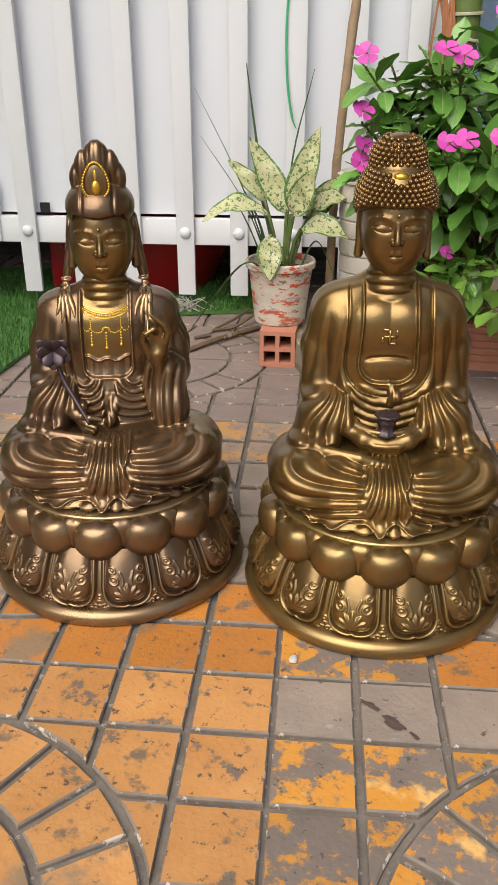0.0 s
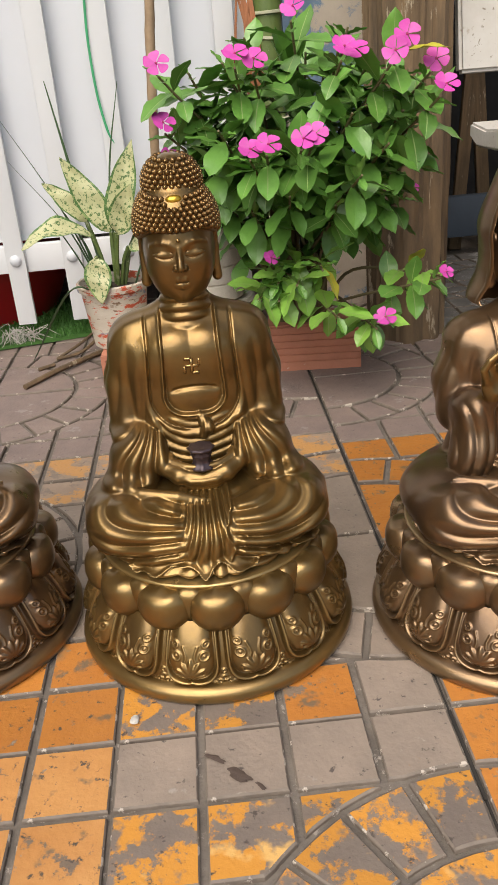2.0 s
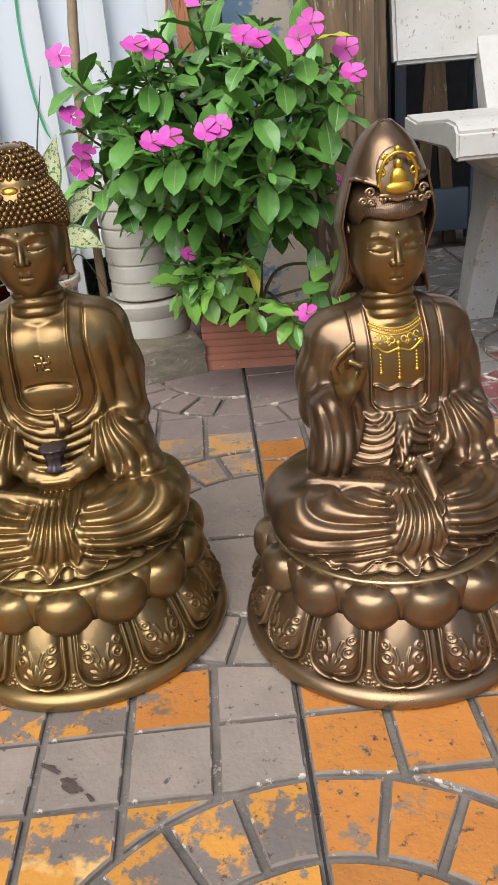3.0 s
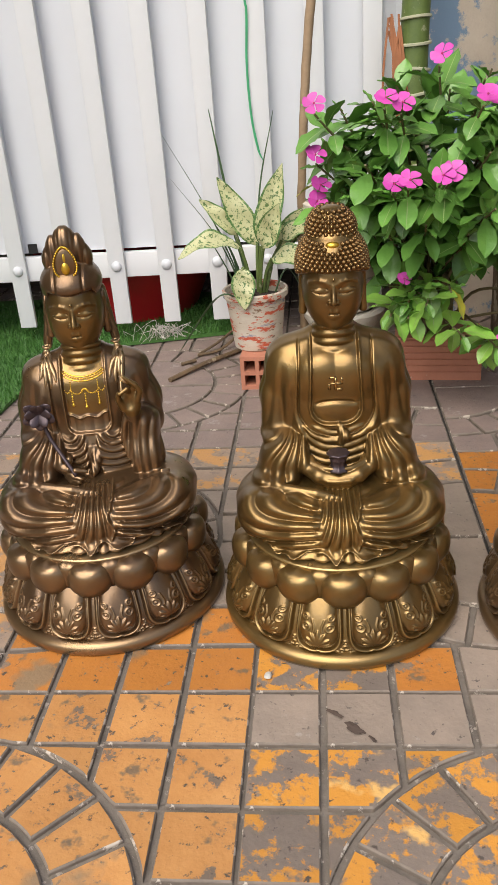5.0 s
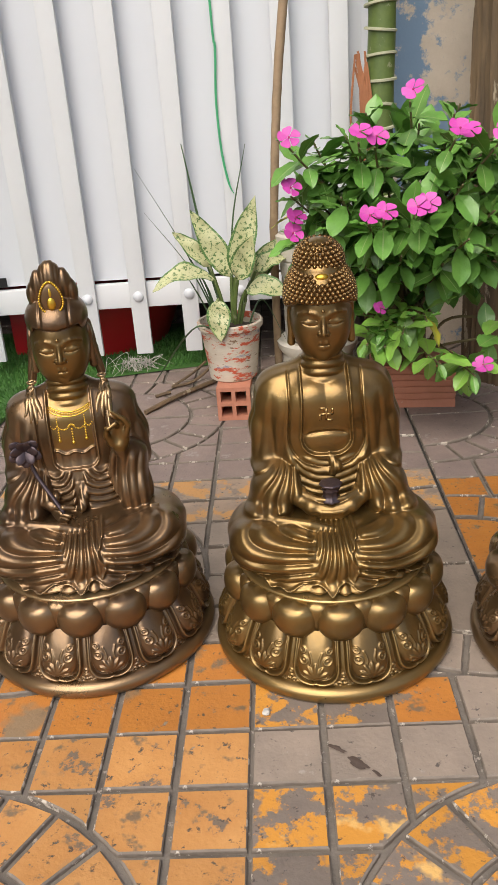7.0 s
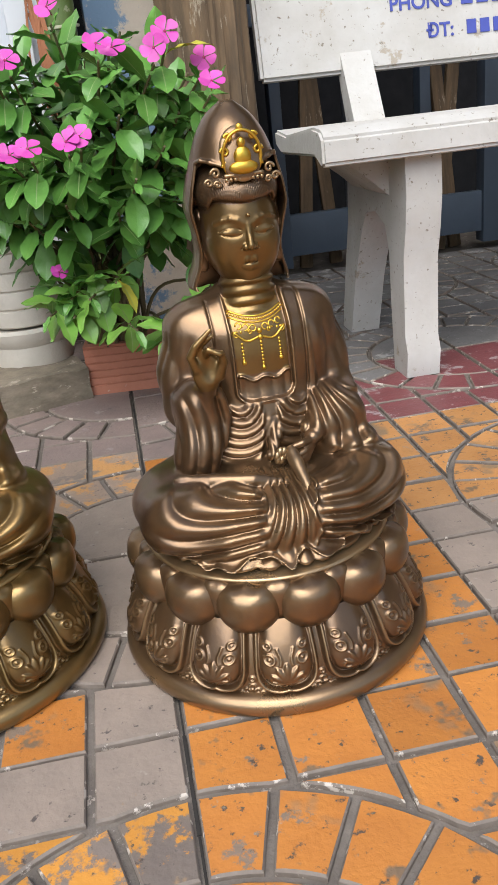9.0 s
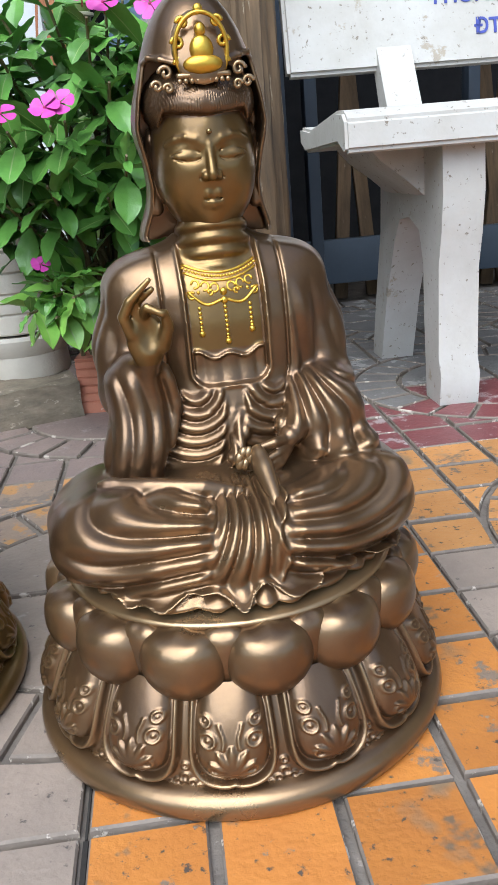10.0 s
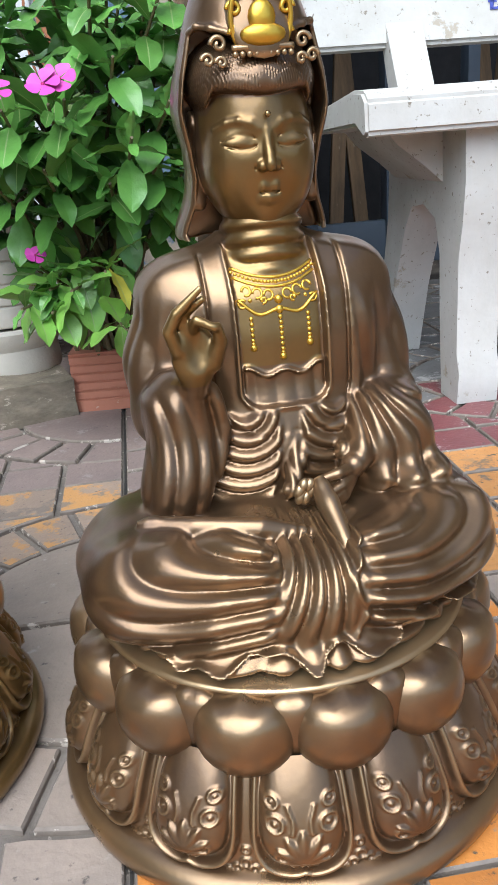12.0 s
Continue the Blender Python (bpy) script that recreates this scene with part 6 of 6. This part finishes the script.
SHAPES = []
g = GAP / 2
for i in range(4):
    for j in range(4):
        e = [0.003 if q == 0 else g for q in (i, j)]
        f = [0.002 if q == 3 else g for q in (i, j)]
        p = cell_poly(i * C + e[0], (i + 1) * C - f[0], j * C + e[1], (j + 1) * C - f[1])
        if p:
            SHAPES.append(p)
for k in range(6):
    a0, a1 = k * math.pi / 12, (k + 1) * math.pi / 12
    p = []
    for r, d in ((RI + g, 1), (RO - g, -1)):
        s0 = (0.003 if k == 0 else g) / r
        s1 = (0.003 if k == 5 else g) / r
        q = [a0 + s0 + (a1 - s1 - a0 - s0) * t / 5 for t in range(6)]
        p += [(r * math.cos(a), r * math.sin(a)) for a in (q if d > 0 else q[::-1])]
    SHAPES.append(p[::-1])
p = [(0.003, 0.003)] + [((RI - g) * math.cos(a), (RI - g) * math.sin(a)) for a in [0.02 + (math.pi / 2 - 0.04) * t / 10 for t in range(11)]]
SHAPES.append(p)


def piece_mesh(poly, flip_u, flip_v, sy):
    """A piece with sloped worn shoulders; returns vertices round its own middle, faces and that middle."""
    pts = [((0.3 - u) if flip_u else u, ((0.3 - v) if flip_v else v) * sy) for u, v in poly]
    area = sum(a[0] * b[1] - b[0] * a[1] for a, b in zip(pts, pts[1:] + pts[:1]))
    if area < 0:
        pts = pts[::-1]
    cx = sum(p[0] for p in pts) / len(pts)
    cy = sum(p[1] for p in pts) / len(pts)
    n = len(pts)
    V, ring = [], []
    ins = []
    for k in range(n):
        a, b, c = Vector(pts[k - 1]), Vector(pts[k]), Vector(pts[(k + 1) % n])
        d1, d2 = (b - a).normalized(), (c - b).normalized()
        nn = Vector((-d1.y, d1.x)) + Vector((-d2.y, d2.x))
        ins.append(b + nn.normalized() * 0.0018 if nn.length > 0 else b)
    for (x, y), z in [(p, -0.007) for p in pts] + [(p, -0.0018) for p in pts] + [((q.x, q.y), 0.0) for q in ins]:
        V.append((x - cx, y - cy, z))
    F = []
    for s in (0, 1):
        for k in range(n):
            F.append((s * n + k, s * n + (k + 1) % n, (s + 1) * n + (k + 1) % n, (s + 1) * n + k))
    F.append(tuple(2 * n + k for k in range(n)))
    return V, F, (cx, cy), [1] * (2 * n) + [0]


def slab_colour(i, j, u, v):
    """Paint of a piece, from its slab and its middle within the slab."""
    if j <= 0:
        return {-3: PEACH, -2: PEACH, -1: PEACH, 0: GREY if v > 0.225 else WORN, 1: ORANGE, 2: ORANGE, 3: ORANGE}.get(i, GREY)
    if j == 1:
        if i == 0:
            return (WORN if u < 0.15 else ORANGE if u < 0.22 else GREY) if v < 0.08 else GREY
        return {-2: TAN, -1: ORANGE if v < 0.16 else GREY, 1: ORANGE}.get(i, GREY)
    if j == 2:
        if i <= 0:
            return TAN if v > 0.13 else GREY
        return ORANGE if i == 1 else PEACH
    if i >= 2 and j == 3:
        return RED if v < 0.21 else SLATE
    return SLATE if i >= 2 else PURPLE


# dark open seam between two runs of slabs
seam = bmesh.new()
for k in range(24):
    y = -0.1 + 0.1 * k
    w = random.uniform(0.0007, 0.0018)
    box(seam, (0.4005 - w, y, -0.0068), (0.4005 + w, y + 0.099, -0.0045), 0.0003)
part("open_seam", seam, mat("black_seam_dirt", (0.03, 0.026, 0.022), 0.95, bump=0.5), paving)

cache = {}
rest = {}
NEAR = {(i, j) for i in (-1, 0, 1) for j in (0, 1)} | {(-2, 0), (2, 0), (2, 1), (1, 2), (2, 2), (0, 2)}
total = 0
for j in range(-4, 7):
    for i in range(-5, 6):
        fu, fv = i % 2 == 0, j % 2 == 1
        sy = 1.0
        y0 = 0.5 + 0.3 * j
        if i >= 1 and j >= 1:
            sy, y0 = 0.28 / 0.3, 0.8 + 0.28 * (j - 1)
        for s, poly in enumerate(SHAPES):
            key = (s, fu, fv, sy)
            if key not in cache:
                cache[key] = piece_mesh(poly, fu, fv, sy)
            V, F, (cx, cy), MI = cache[key]
            mt = slab_colour(i, j, cx, cy)
            x, y = 0.1 + 0.3 * i + cx, y0 + cy
            z = random.uniform(-0.0012, 0.0008)
            tx, ty = random.uniform(-0.008, 0.008), random.uniform(-0.008, 0.008)
            if (i, j) in NEAR and total < 290:
                mk = (key, mt.name)
                if mk not in cache:
                    me = bpy.data.meshes.new("tile")
                    me.from_pydata(V, [], F)
                    me.materials.append(mt)
                    me.materials.append(EDGE)
                    me.polygons.foreach_set("material_index", MI)
                    cache[mk] = me
                ob = new("tile", cache[mk])
                ob.parent = paving
                ob.matrix_local = Matrix.Translation((x, y, z)) @ Euler((tx, ty, 0)).to_matrix().to_4x4()
                total += 1
            else:
                RV, RF, RM = rest.setdefault(mt.name, ([], [], []))
                RM += MI
                k0 = len(RV)
                RV += [(x + a, y + b, z + c + a * -ty + b * tx) for a, b, c in V]
                RF += [tuple(k0 + k for k in f) for f in F]
for nm, (RV, RF, RM) in rest.items():
    ob = tagged(raw("far_tiles", RV, RF, [bpy.data.materials[nm], EDGE], paving), kind="stuff")
    ob.data.polygons.foreach_set("material_index", RM)
